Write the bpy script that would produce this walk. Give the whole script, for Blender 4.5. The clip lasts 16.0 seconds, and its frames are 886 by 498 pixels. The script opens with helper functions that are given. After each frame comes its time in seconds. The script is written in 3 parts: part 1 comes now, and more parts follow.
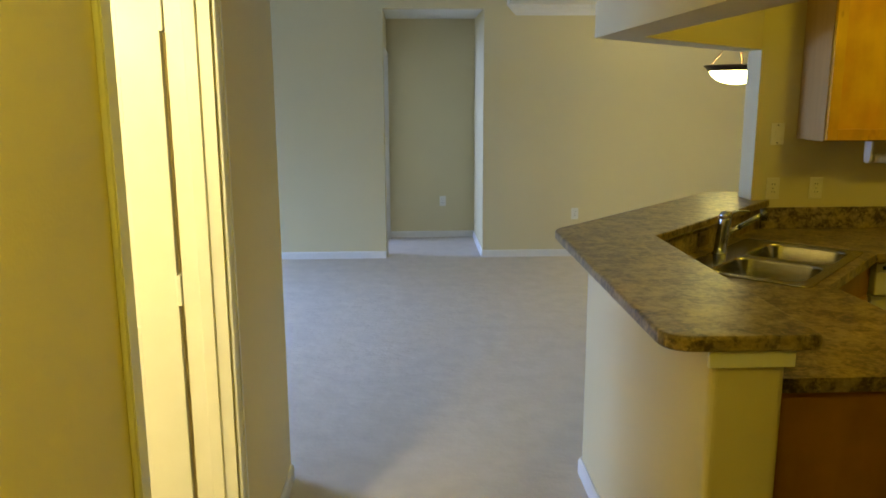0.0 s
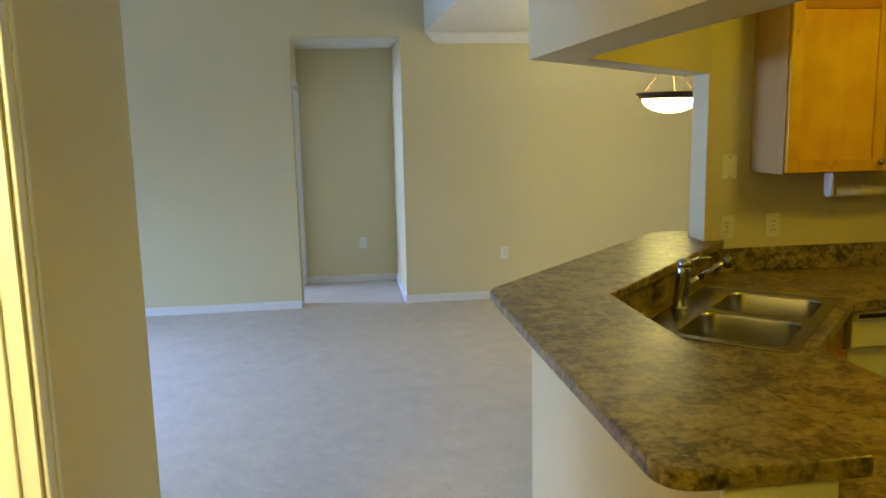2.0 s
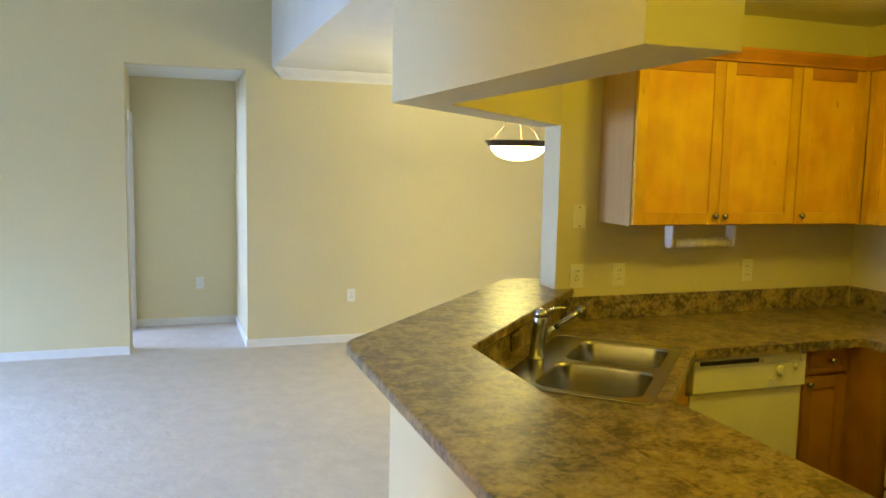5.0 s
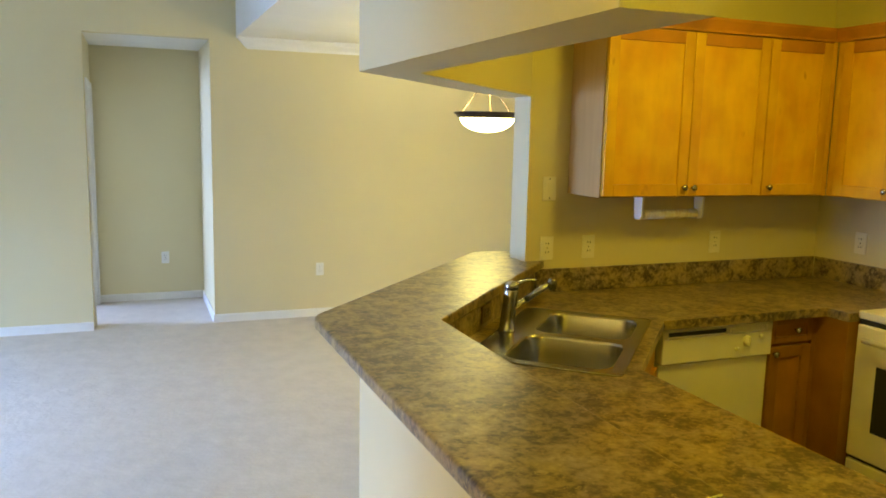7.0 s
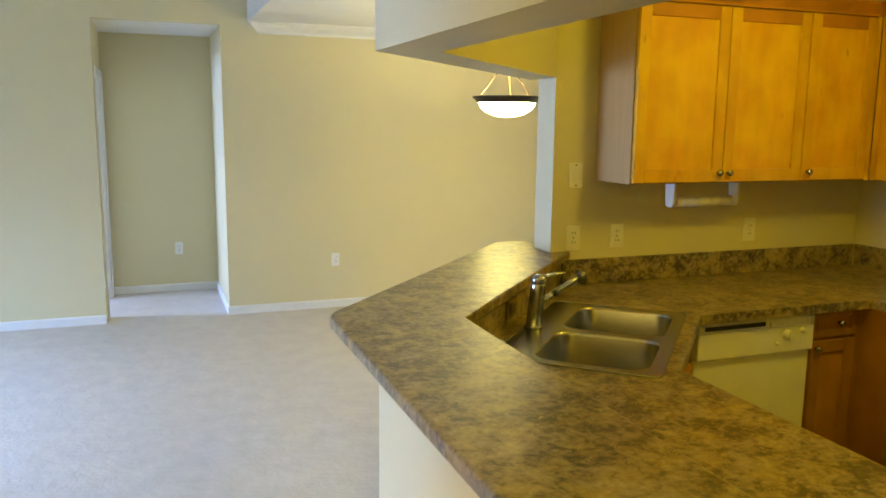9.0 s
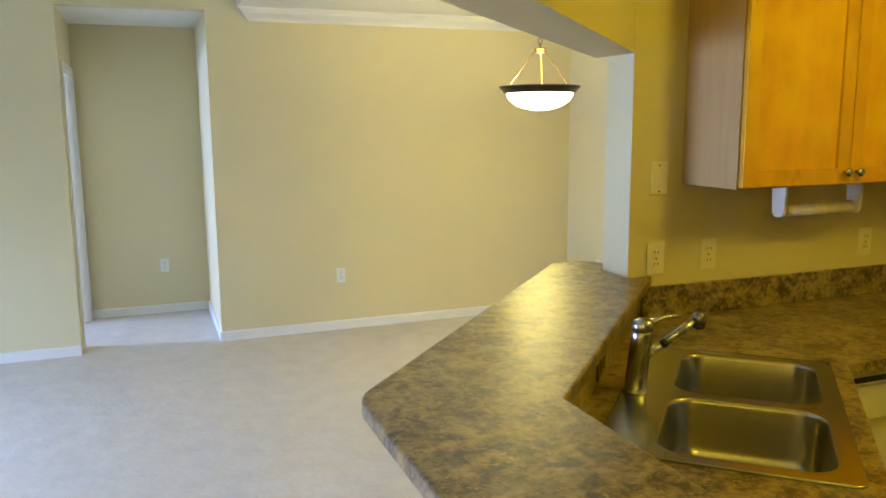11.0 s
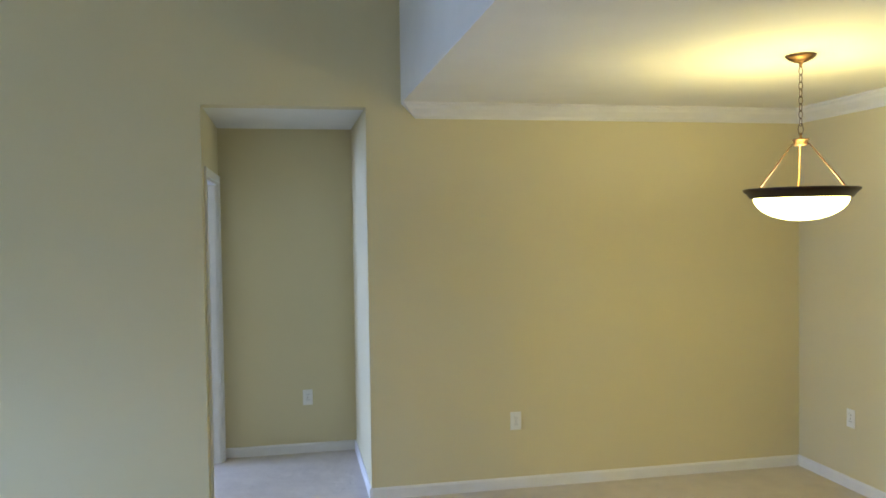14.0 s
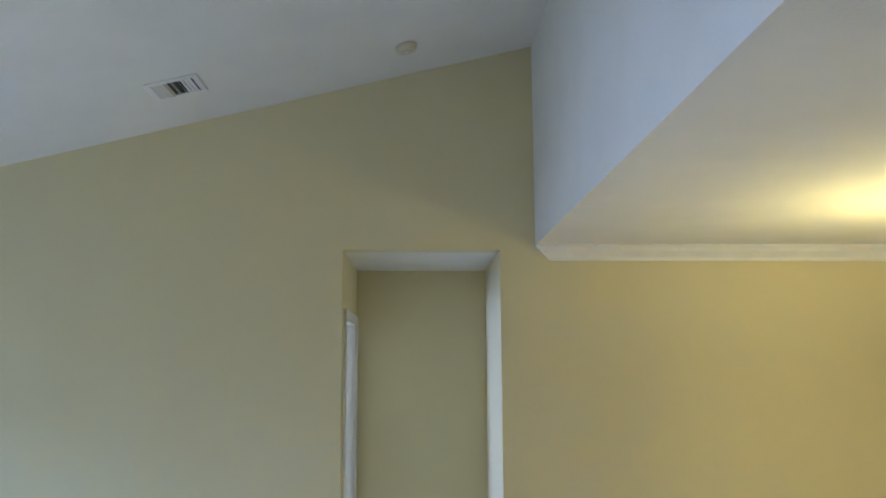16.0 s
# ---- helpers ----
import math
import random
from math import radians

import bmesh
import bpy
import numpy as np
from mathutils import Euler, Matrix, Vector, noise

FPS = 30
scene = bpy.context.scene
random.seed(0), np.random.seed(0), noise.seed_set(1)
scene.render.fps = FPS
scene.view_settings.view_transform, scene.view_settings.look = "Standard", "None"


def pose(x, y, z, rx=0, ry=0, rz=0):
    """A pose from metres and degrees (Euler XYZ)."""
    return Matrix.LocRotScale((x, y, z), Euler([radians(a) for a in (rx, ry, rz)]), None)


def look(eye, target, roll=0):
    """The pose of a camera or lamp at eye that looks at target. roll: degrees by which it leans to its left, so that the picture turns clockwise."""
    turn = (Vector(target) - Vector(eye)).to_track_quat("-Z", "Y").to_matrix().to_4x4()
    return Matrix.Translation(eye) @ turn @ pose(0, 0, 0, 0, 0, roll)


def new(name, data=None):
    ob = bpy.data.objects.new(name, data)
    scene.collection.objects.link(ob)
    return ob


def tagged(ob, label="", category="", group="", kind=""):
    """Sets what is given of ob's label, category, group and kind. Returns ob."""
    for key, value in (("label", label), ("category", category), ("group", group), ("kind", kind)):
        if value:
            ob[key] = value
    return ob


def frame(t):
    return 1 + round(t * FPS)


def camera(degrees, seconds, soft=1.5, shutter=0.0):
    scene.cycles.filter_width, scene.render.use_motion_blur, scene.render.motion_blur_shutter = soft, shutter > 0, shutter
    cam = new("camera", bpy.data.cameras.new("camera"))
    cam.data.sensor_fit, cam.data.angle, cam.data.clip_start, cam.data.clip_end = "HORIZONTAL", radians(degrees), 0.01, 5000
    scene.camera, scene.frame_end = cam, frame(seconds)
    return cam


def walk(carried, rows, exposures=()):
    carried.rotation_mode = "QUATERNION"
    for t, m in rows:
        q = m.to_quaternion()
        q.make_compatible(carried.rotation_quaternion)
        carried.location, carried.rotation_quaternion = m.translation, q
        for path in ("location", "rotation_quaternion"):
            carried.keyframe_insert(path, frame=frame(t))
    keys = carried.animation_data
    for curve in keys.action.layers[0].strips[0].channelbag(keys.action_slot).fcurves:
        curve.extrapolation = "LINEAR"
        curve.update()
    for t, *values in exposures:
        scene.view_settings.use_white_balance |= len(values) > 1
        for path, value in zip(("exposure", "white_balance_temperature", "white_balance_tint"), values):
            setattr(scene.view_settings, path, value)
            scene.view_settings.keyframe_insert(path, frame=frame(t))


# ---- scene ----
cam = camera(59.0, 16.0, soft=1.7)
PATH = [
    (0, (0.246, 0.051, 1.65), (0.323, 2.01, 1.253), -0.2),
    (0.5, (0.252, 0.094, 1.644), (0.366, 2.05, 1.243), 0.4),
    (1, (0.312, 0.273, 1.649), (0.501, 2.223, 1.249), 0.2),
    (1.5, (0.358, 0.474, 1.639), (0.57, 2.438, 1.322), -1.3),
    (2, (0.329, 0.656, 1.653), (0.594, 2.613, 1.334), -1.2),
    (2.5, (0.281, 0.797, 1.665), (0.707, 2.733, 1.396), -1.7),
    (3, (0.274, 0.824, 1.68), (0.788, 2.742, 1.442), -0.5),
    (3.5, (0.277, 0.833, 1.686), (0.822, 2.746, 1.48), -0.2),
    (4, (0.283, 0.832, 1.678), (0.851, 2.739, 1.482), -0.2),
    (4.5, (0.293, 0.826, 1.674), (0.905, 2.717, 1.455), 0.4),
    (5, (0.302, 0.804, 1.67), (0.963, 2.678, 1.448), 1.2),
    (5.2, (0.306, 0.805, 1.669), (0.989, 2.671, 1.441), 1.0),
    (7.3, (0.313, 0.847, 1.66), (1.046, 2.684, 1.361), 1.3),
    (7.5, (0.308, 0.855, 1.658), (1.036, 2.693, 1.353), 1.5),
    (8, (0.303, 0.869, 1.656), (1.021, 2.709, 1.341), 1.3),
    (10.3, (0.452, 1.41, 1.647), (1.129, 3.264, 1.326), 0.3),
    (10.5, (0.457, 1.495, 1.612), (1.127, 3.353, 1.298), 0.8),
    (11, (0.465, 1.819, 1.623), (1.169, 3.663, 1.302), -0.4),
    (11.5, (0.462, 2.068, 1.616), (1.199, 3.9, 1.295), 0.6),
    (12, (0.536, 2.383, 1.624), (1.248, 4.224, 1.305), -0.0),
    (12.5, (0.526, 2.626, 1.632), (1.161, 4.504, 1.363), 0.1),
    (13, (0.432, 2.826, 1.655), (1.113, 4.701, 1.505), -1.0),
    (13.5, (0.472, 2.924, 1.687), (1.097, 4.817, 1.521), -0.1),
    (14, (0.466, 2.982, 1.69), (0.855, 4.942, 1.629), -0.8),
    (14.5, (0.529, 3.017, 1.705), (0.685, 5.011, 1.691), -0.8),
    (15, (0.507, 3.033, 1.715), (0.584, 5.03, 1.781), -0.4),
    (15.5, (0.459, 2.984, 1.726), (0.509, 4.973, 1.924), -0.5),
    (16, (0.445, 2.996, 1.74), (0.507, 4.975, 2.022), -0.2),
]
walk(cam, [(t, look(eye, target, roll)) for t, eye, target, roll in PATH], [(0, -1.14), (1.5, -1.13), (2.0, -0.90), (2.5, -1.0), (3.0, -0.48), (3.5, -0.28), (5.0, -0.25), (12.0, -0.32), (12.5, -0.35), (13.0, -0.87), (14.0, -0.95), (15.0, -0.98), (16.0, -0.95)])

# ---- world and light ----
world = bpy.data.worlds.new("sky")
scene.world = world
world.use_nodes = True
wn = world.node_tree
sky = wn.nodes.new("ShaderNodeTexSky")
sky.sky_type, sky.sun_disc = "NISHITA", False
sky.sun_elevation, sky.sun_rotation = radians(35), radians(150)
wn.links.new(sky.outputs[0], wn.nodes["Background"].inputs[0])
wn.nodes["Background"].inputs[1].default_value = 0.12


def lamp(name, kind, m, power, colour, size=0.1, size_y=None):
    data = bpy.data.lights.new(name, kind)
    data.energy, data.color = power, colour
    if kind == "AREA":
        data.size = size
        if size_y:
            data.shape, data.size_y = "RECTANGLE", size_y
    elif kind == "SUN":
        data.angle = radians(size)
    else:
        data.shadow_soft_size = size
    ob = new(name, data)
    ob.matrix_basis = m
    return ob


WARM = (1.0, 0.82, 0.05)
lamp("sun_light", "SUN", look((0, 0, 8), (-3.0, 6.0, 0)), 2.0, (1.0, 0.95, 0.88), 0.6)
window_sky = lamp("sky_in_patio_door", "AREA", look((-3.75, 5.45, 1.05), (0.1, 4.1, -1.0)), 212, (0.365, 0.525, 1.0), 2.2, 1.9)
lamp("open_sky", "AREA", look((-6.8, 4.3, 3.7), (-1.5, 5.9, 0.6)), 1550, (0.28, 0.48, 1.0), 5.0, 1.9)
window_sky.data.spread = radians(122)
lamp("sky_in_bedroom_window", "AREA", look((-3.25, 8.62, 1.3), (0, 8.5, 0.9)), 320, (0.33, 0.475, 1.0), 0.6, 1.2)
lamp("pendant_bulb", "POINT", pose(2.773, 6.182, 1.815), 38, (1.0, 0.92, 0.58), 0.05)
lamp("kitchen_ceiling_bulb", "POINT", pose(2.6, 2.72, 2.26), 34, (1.0, 0.79, 0.035), 0.16)
lamp("hall_ceiling_bulb", "POINT", pose(0.42, 0.5, 2.28), 34, WARM, 0.12)
lamp("side_room_bulb", "POINT", pose(-0.9, 0.71, 1.95), 235, (1.0, 0.885, 0.45), 0.06)


# ---- materials ----
def material(name, base, rough=0.6, metal=0.0, second=None, scale=6.0, detail=4.0, bump=0.0, bump_scale=200.0, coat=0.0,
             stretch=None, blend=(0.35, 0.65), emit=0.0, spec=0.5):
    m = bpy.data.materials.new(name)
    m.use_nodes = True
    n, k = m.node_tree.nodes, m.node_tree.links.new
    b = n["Principled BSDF"]
    b.inputs["Base Color"].default_value = (*base, 1)
    b.inputs["Roughness"].default_value = rough
    b.inputs["Metallic"].default_value = metal
    b.inputs["Coat Weight"].default_value = coat
    b.inputs["Specular IOR Level"].default_value = spec
    co = n.new("ShaderNodeTexCoord")
    mp = n.new("ShaderNodeMapping")
    k(co.outputs["Object"], mp.inputs[0])
    if stretch:
        mp.inputs["Scale"].default_value = stretch
    if second:
        t = n.new("ShaderNodeTexNoise")
        t.inputs["Scale"].default_value, t.inputs["Detail"].default_value = scale, detail
        k(mp.outputs[0], t.inputs["Vector"])
        r = n.new("ShaderNodeValToRGB")
        r.color_ramp.elements[0].position, r.color_ramp.elements[1].position = blend
        r.color_ramp.elements[0].color, r.color_ramp.elements[1].color = (*base, 1), (*second, 1)
        k(t.outputs[0], r.inputs[0])
        k(r.outputs[0], b.inputs["Base Color"])
    if bump:
        t = n.new("ShaderNodeTexNoise")
        t.inputs["Scale"].default_value, t.inputs["Detail"].default_value = bump_scale, 3
        k(mp.outputs[0], t.inputs["Vector"])
        u = n.new("ShaderNodeBump")
        u.inputs["Strength"].default_value, u.inputs["Distance"].default_value = bump, 0.004
        k(t.outputs[0], u.inputs["Height"])
        k(u.outputs[0], b.inputs["Normal"])
    if emit:
        b.inputs["Emission Color"].default_value = (*base, 1)
        b.inputs["Emission Strength"].default_value = emit
    return m


PAINT = material("cream_wall_paint", (0.670, 0.588, 0.348), 0.62, second=(0.686, 0.602, 0.360), scale=1.3, bump=0.2, bump_scale=140, spec=0.3)
WHITE = material("white_trim_paint", (0.79, 0.775, 0.73), 0.4, second=(0.76, 0.74, 0.69), scale=9, bump=0.03, bump_scale=60)
CEIL = material("white_ceiling_paint", (0.79, 0.768, 0.685), 0.85, second=(0.76, 0.738, 0.655), scale=3, bump=0.35, bump_scale=120, spec=0.2)
IVORY = material("ivory_plastic", (0.80, 0.74, 0.58), 0.4)
PLASTIC = material("white_plastic", (0.80, 0.79, 0.74), 0.35)
CREAM = material("cream_enamel", (0.82, 0.78, 0.66), 0.3, second=(0.79, 0.75, 0.62), scale=5)
SLOT = material("dark_slot", (0.03, 0.03, 0.03), 0.6)
STEEL = material("brushed_steel", (0.50, 0.475, 0.40), 0.24, 1.0, second=(0.36, 0.34, 0.285), scale=26, stretch=(1, 30, 1), bump=0.03, bump_scale=90)
CHAIN = material("brown_metal_chain", (0.16, 0.12, 0.09), 0.45, 0.6)
CHROME = material("polished_chrome", (0.42, 0.42, 0.43), 0.25, 1.0)
BRONZE = material("dark_bronze", (0.035, 0.022, 0.016), 0.35, 0.7)
NICKEL = material("satin_copper_nickel", (0.17, 0.095, 0.055), 0.45, 0.9)
GLOW = material("frosted_glass_lit", (1.0, 0.86, 0.28), 0.5, emit=28.0)
BULB = material("lit_diffuser", (1.0, 0.78, 0.45), 0.5, emit=1.5)
VINYL = material("tan_vinyl_floor", (0.30, 0.235, 0.155), 0.4, second=(0.25, 0.19, 0.125), scale=12, bump=0.05)
GRASS = material("grass_ground", (0.06, 0.10, 0.03), 0.9, second=(0.10, 0.12, 0.05), scale=3)
CONCRETE = material("patio_concrete", (0.42, 0.41, 0.38), 0.9, second=(0.35, 0.34, 0.31), scale=4, bump=0.2)
BLACK = material("black_glass", (0.015, 0.015, 0.016), 0.12)


def carpet_material():
    m = material("beige_carpet", (0.59, 0.532, 0.45), 0.95, second=(0.64, 0.578, 0.49), scale=7, detail=10, spec=0.1)
    n, k = m.node_tree.nodes, m.node_tree.links.new
    co = n.new("ShaderNodeTexCoord")
    total = None
    for scale, height in ((60, 0.35), (24, 1.0), (8, 1.8), (2.6, 3.2)):
        t = n.new("ShaderNodeTexNoise")
        t.inputs["Scale"].default_value, t.inputs["Detail"].default_value = scale, 4
        k(co.outputs["Object"], t.inputs["Vector"])
        a = n.new("ShaderNodeMath")
        a.operation, a.inputs[1].default_value = "MULTIPLY_ADD", height
        k(t.outputs[0], a.inputs[0])
        if total:
            k(total, a.inputs[2])
        else:
            a.inputs[2].default_value = 0
        total = a.outputs[0]
    u = n.new("ShaderNodeBump")
    u.inputs["Strength"].default_value, u.inputs["Distance"].default_value = 0.38, 0.008
    k(total, u.inputs["Height"])
    k(u.outputs[0], n["Principled BSDF"].inputs["Normal"])
    return m


def laminate_material():
    m = bpy.data.materials.new("brown_marbled_laminate")
    m.use_nodes = True
    n, k = m.node_tree.nodes, m.node_tree.links.new
    b = n["Principled BSDF"]
    b.inputs["Roughness"].default_value = 0.31
    b.inputs["Specular IOR Level"].default_value = 0.6
    co = n.new("ShaderNodeTexCoord")
    total = None
    for scale, detail, warp, share in ((7.0, 3, 0.3, 0.24), (18.0, 6, 0.6, 0.42), (56.0, 6, 0.4, 0.34)):
        t = n.new("ShaderNodeTexNoise")
        t.inputs["Scale"].default_value, t.inputs["Detail"].default_value, t.inputs["Distortion"].default_value = scale, detail, warp
        t.inputs["Roughness"].default_value = 0.6
        k(co.outputs["Object"], t.inputs["Vector"])
        a = n.new("ShaderNodeMath")
        a.operation, a.inputs[1].default_value, a.inputs[2].default_value = "MULTIPLY_ADD", share, 0
        k(t.outputs[0], a.inputs[0])
        if total:
            k(total, a.inputs[2])
        total = a.outputs[0]
    r = n.new("ShaderNodeValToRGB")
    e = r.color_ramp.elements
    e[0].position, e[0].color = 0.415, (0.047, 0.033, 0.020, 1)
    e[1].position, e[1].color = 0.63, (0.47, 0.375, 0.185, 1)
    for p, c in ((0.455, (0.115, 0.083, 0.041, 1)), (0.495, (0.222, 0.167, 0.078, 1)), (0.535, (0.31, 0.24, 0.112, 1)), (0.575, (0.37, 0.29, 0.138, 1))):
        e.new(p).color = c
    k(total, r.inputs[0])
    fleck = n.new("ShaderNodeTexNoise")
    fleck.inputs["Scale"].default_value, fleck.inputs["Detail"].default_value, fleck.inputs["Distortion"].default_value = 44.0, 3, 1.6
    k(co.outputs["Object"], fleck.inputs["Vector"])
    gate = n.new("ShaderNodeValToRGB")
    gate.color_ramp.elements[0].position, gate.color_ramp.elements[1].position = 0.60, 0.70
    gate.color_ramp.elements[1].color = (0.7, 0.7, 0.7, 1)
    k(fleck.outputs[0], gate.inputs[0])
    mix = n.new("ShaderNodeMix")
    mix.data_type = "RGBA"
    mix.inputs[7].default_value = (0.48, 0.385, 0.19, 1)
    k(gate.outputs[0], mix.inputs[0])
    k(r.outputs[0], mix.inputs[6])
    hue = n.new("ShaderNodeTexNoise")
    hue.inputs["Scale"].default_value, hue.inputs["Detail"].default_value = 11.0, 4
    k(co.outputs["Object"], hue.inputs["Vector"])
    tint = n.new("ShaderNodeValToRGB")
    tint.color_ramp.elements[0].position, tint.color_ramp.elements[0].color = 0.40, (0.90, 0.86, 0.98, 1)
    tint.color_ramp.elements[1].position, tint.color_ramp.elements[1].color = 0.60, (1.0, 0.93, 0.72, 1)
    k(hue.outputs[0], tint.inputs[0])
    tone = n.new("ShaderNodeMix")
    tone.data_type, tone.blend_type, tone.inputs[0].default_value = "RGBA", "MULTIPLY", 1.0
    k(mix.outputs[2], tone.inputs[6])
    k(tint.outputs[0], tone.inputs[7])
    k(tone.outputs[2], b.inputs["Base Color"])
    u = n.new("ShaderNodeBump")
    u.inputs["Strength"].default_value, u.inputs["Distance"].default_value = 0.03, 0.002
    k(t.outputs[0], u.inputs["Height"])
    k(u.outputs[0], b.inputs["Normal"])
    return m


def maple_material(name, tone, colour=(0.65, 0.355, 0.013)):
    a = [c * tone for c in colour]
    m = material(name, tuple(a), 0.38, second=tuple(c * 1.13 for c in a), scale=4, detail=5, stretch=(3.5, 3.5, 0.9), coat=0.06, spec=0.32)
    n, k = m.node_tree.nodes, m.node_tree.links.new
    ramp = [x for x in n if x.type == "VALTORGB"][0]
    co = n.new("ShaderNodeTexCoord")
    info = n.new("ShaderNodeObjectInfo")
    add = n.new("ShaderNodeVectorMath")
    add.operation = "ADD"
    k(co.outputs["Object"], add.inputs[0])
    k(info.outputs["Random"], add.inputs[1])
    t = n.new("ShaderNodeTexNoise")
    t.inputs["Scale"].default_value, t.inputs["Detail"].default_value = 5.0, 4
    k(add.outputs[0], t.inputs["Vector"])
    mix = n.new("ShaderNodeMix")
    mix.data_type, mix.blend_type, mix.inputs[0].default_value = "RGBA", "OVERLAY", 0.5
    k(ramp.outputs[0], mix.inputs[6])
    k(t.outputs[0], mix.inputs[7])
    squash = n.new("ShaderNodeMapping")
    squash.inputs["Scale"].default_value = (1.0, 1.0, 0.4)
    k(add.outputs[0], squash.inputs[0])
    knot = n.new("ShaderNodeTexNoise")
    knot.inputs["Scale"].default_value, knot.inputs["Detail"].default_value = 14.0, 2
    k(squash.outputs[0], knot.inputs["Vector"])
    gate = n.new("ShaderNodeValToRGB")
    gate.color_ramp.elements[0].position, gate.color_ramp.elements[0].color = 0.70, (1, 1, 1, 1)
    gate.color_ramp.elements[1].position, gate.color_ramp.elements[1].color = 0.78, (0.62, 0.52, 0.5, 1)
    k(knot.outputs[0], gate.inputs[0])
    dark = n.new("ShaderNodeMix")
    dark.data_type, dark.blend_type, dark.inputs[0].default_value = "RGBA", "MULTIPLY", 1.0
    k(mix.outputs[2], dark.inputs[6])
    k(gate.outputs[0], dark.inputs[7])
    k(dark.outputs[2], n["Principled BSDF"].inputs["Base Color"])
    return m


CARPET, LAMINATE = carpet_material(), laminate_material()
MAPLE, MAPLE_DARK = maple_material("honey_maple", 1.0), maple_material("maple_frame", 0.92)
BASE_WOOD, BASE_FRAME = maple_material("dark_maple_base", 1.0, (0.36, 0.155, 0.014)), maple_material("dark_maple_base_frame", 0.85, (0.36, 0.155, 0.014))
BROWN = material("brown_plastic", (0.17, 0.115, 0.06), 0.4)
MAPLE_RED = maple_material("reddish_maple", 1.0, (0.42, 0.175, 0.016))
MAPLE_SIDE = material("maple_veneer_side", (0.42, 0.27, 0.10), 0.45, second=(0.47, 0.305, 0.12), scale=4, stretch=(8, 8, 0.8))


# ---- mesh helpers ----
def box(bm, x0, x1, y0, y1, z0, z1, bevel=0.0, m=None):
    r = bmesh.ops.create_cube(bm, size=1)
    vs = r["verts"]
    for v in vs:
        v.co = Vector(((x0 + x1) / 2 + v.co.x * (x1 - x0), (y0 + y1) / 2 + v.co.y * (y1 - y0), (z0 + z1) / 2 + v.co.z * (z1 - z0)))
        if m:
            v.co = m @ v.co
    if bevel:
        bmesh.ops.bevel(bm, geom=list({e for v in vs for e in v.link_edges}), offset=bevel, segments=2, affect="EDGES", profile=0.5)
    return bm


def prism(bm, pts, z0, z1, bevel=0.0, axes="xyz", segments=3):
    """A closed outline in the first two axes, drawn out along the third."""
    order = ["xyz".index(a) for a in axes]

    def place(p, z):
        c = [0, 0, 0]
        for i, v in zip(order, (*p, z)):
            c[i] = v
        return c
    lo, hi = [bm.verts.new(place(p, z0)) for p in pts], [bm.verts.new(place(p, z1)) for p in pts]
    faces = [bm.faces.new(lo[::-1]), bm.faces.new(hi)]
    n = len(pts)
    for i in range(n):
        faces.append(bm.faces.new((lo[i], lo[(i + 1) % n], hi[(i + 1) % n], hi[i])))
    bmesh.ops.recalc_face_normals(bm, faces=faces)
    if bevel:
        bmesh.ops.bevel(bm, geom=list(faces[0].edges) + list(faces[1].edges), offset=bevel, segments=segments, affect="EDGES", profile=0.5)
    return bm


def rounded(pts, steps=7):
    """An outline from (x, y, radius) corners."""
    out, n = [], len(pts)
    for i, (x, y, r) in enumerate(pts):
        p = Vector((x, y))
        if not r:
            out.append((x, y))
            continue
        a, b = Vector(pts[i - 1][:2]) - p, Vector(pts[(i + 1) % n][:2]) - p
        angle = a.angle(b)
        d = min(r / math.tan(angle / 2), a.length * 0.49, b.length * 0.49)
        s, e = p + a.normalized() * d, p + b.normalized() * d
        for j in range(steps + 1):
            f = j / steps
            q = s.lerp(p, f).lerp(p.lerp(e, f), f)
            out.append((q.x, q.y))
    return out


def lathe(bm, profile, centre=(0, 0, 0), steps=32, m=None, loop=False):
    """Turns (radius, height) pairs about a vertical axis."""
    rings = []
    for r, z in profile:
        ring = []
        for i in range(steps):
            a = 2 * math.pi * i / steps
            v = Vector((centre[0] + r * math.cos(a), centre[1] + r * math.sin(a), centre[2] + z))
            ring.append(bm.verts.new(m @ v if m else v))
        rings.append(ring)
    for a, b in zip(rings, rings[1:] + rings[:1] if loop else rings[1:]):
        for i in range(steps):
            f = bm.faces.new((a[i], a[(i + 1) % steps], b[(i + 1) % steps], b[i]))
            f.smooth = True
    for ring in () if loop else (rings[0], rings[-1]):
        bm.faces.new(ring)
    bmesh.ops.recalc_face_normals(bm, faces=bm.faces)
    return bm


def rod(bm, a, b, r, r2=None, steps=14):
    a, b = Vector(a), Vector(b)
    m = Matrix.Translation(a) @ (b - a).to_track_quat("Z", "Y").to_matrix().to_4x4()
    return lathe(bm, [(r, 0), (r if r2 is None else r2, (b - a).length)], steps=steps, m=m)


def tube(bm, pts, radii, steps=14):
    """A bent round bar through points."""
    pts = [Vector(p) for p in pts]
    rings = []
    for i, p in enumerate(pts):
        d = (pts[min(i + 1, len(pts) - 1)] - pts[max(i - 1, 0)]).normalized()
        q = d.to_track_quat("Z", "Y")
        rings.append([bm.verts.new(p + q @ Vector((radii[i] * math.cos(2 * math.pi * j / steps), radii[i] * math.sin(2 * math.pi * j / steps), 0))) for j in range(steps)])
    for a, b in zip(rings, rings[1:]):
        best = min(range(steps), key=lambda s: (a[0].co - b[s].co).length)
        b[:] = b[best:] + b[:best]
        for i in range(steps):
            bm.faces.new((a[i], a[(i + 1) % steps], b[(i + 1) % steps], b[i])).smooth = True
    bm.faces.new(rings[0])
    bm.faces.new(rings[-1])
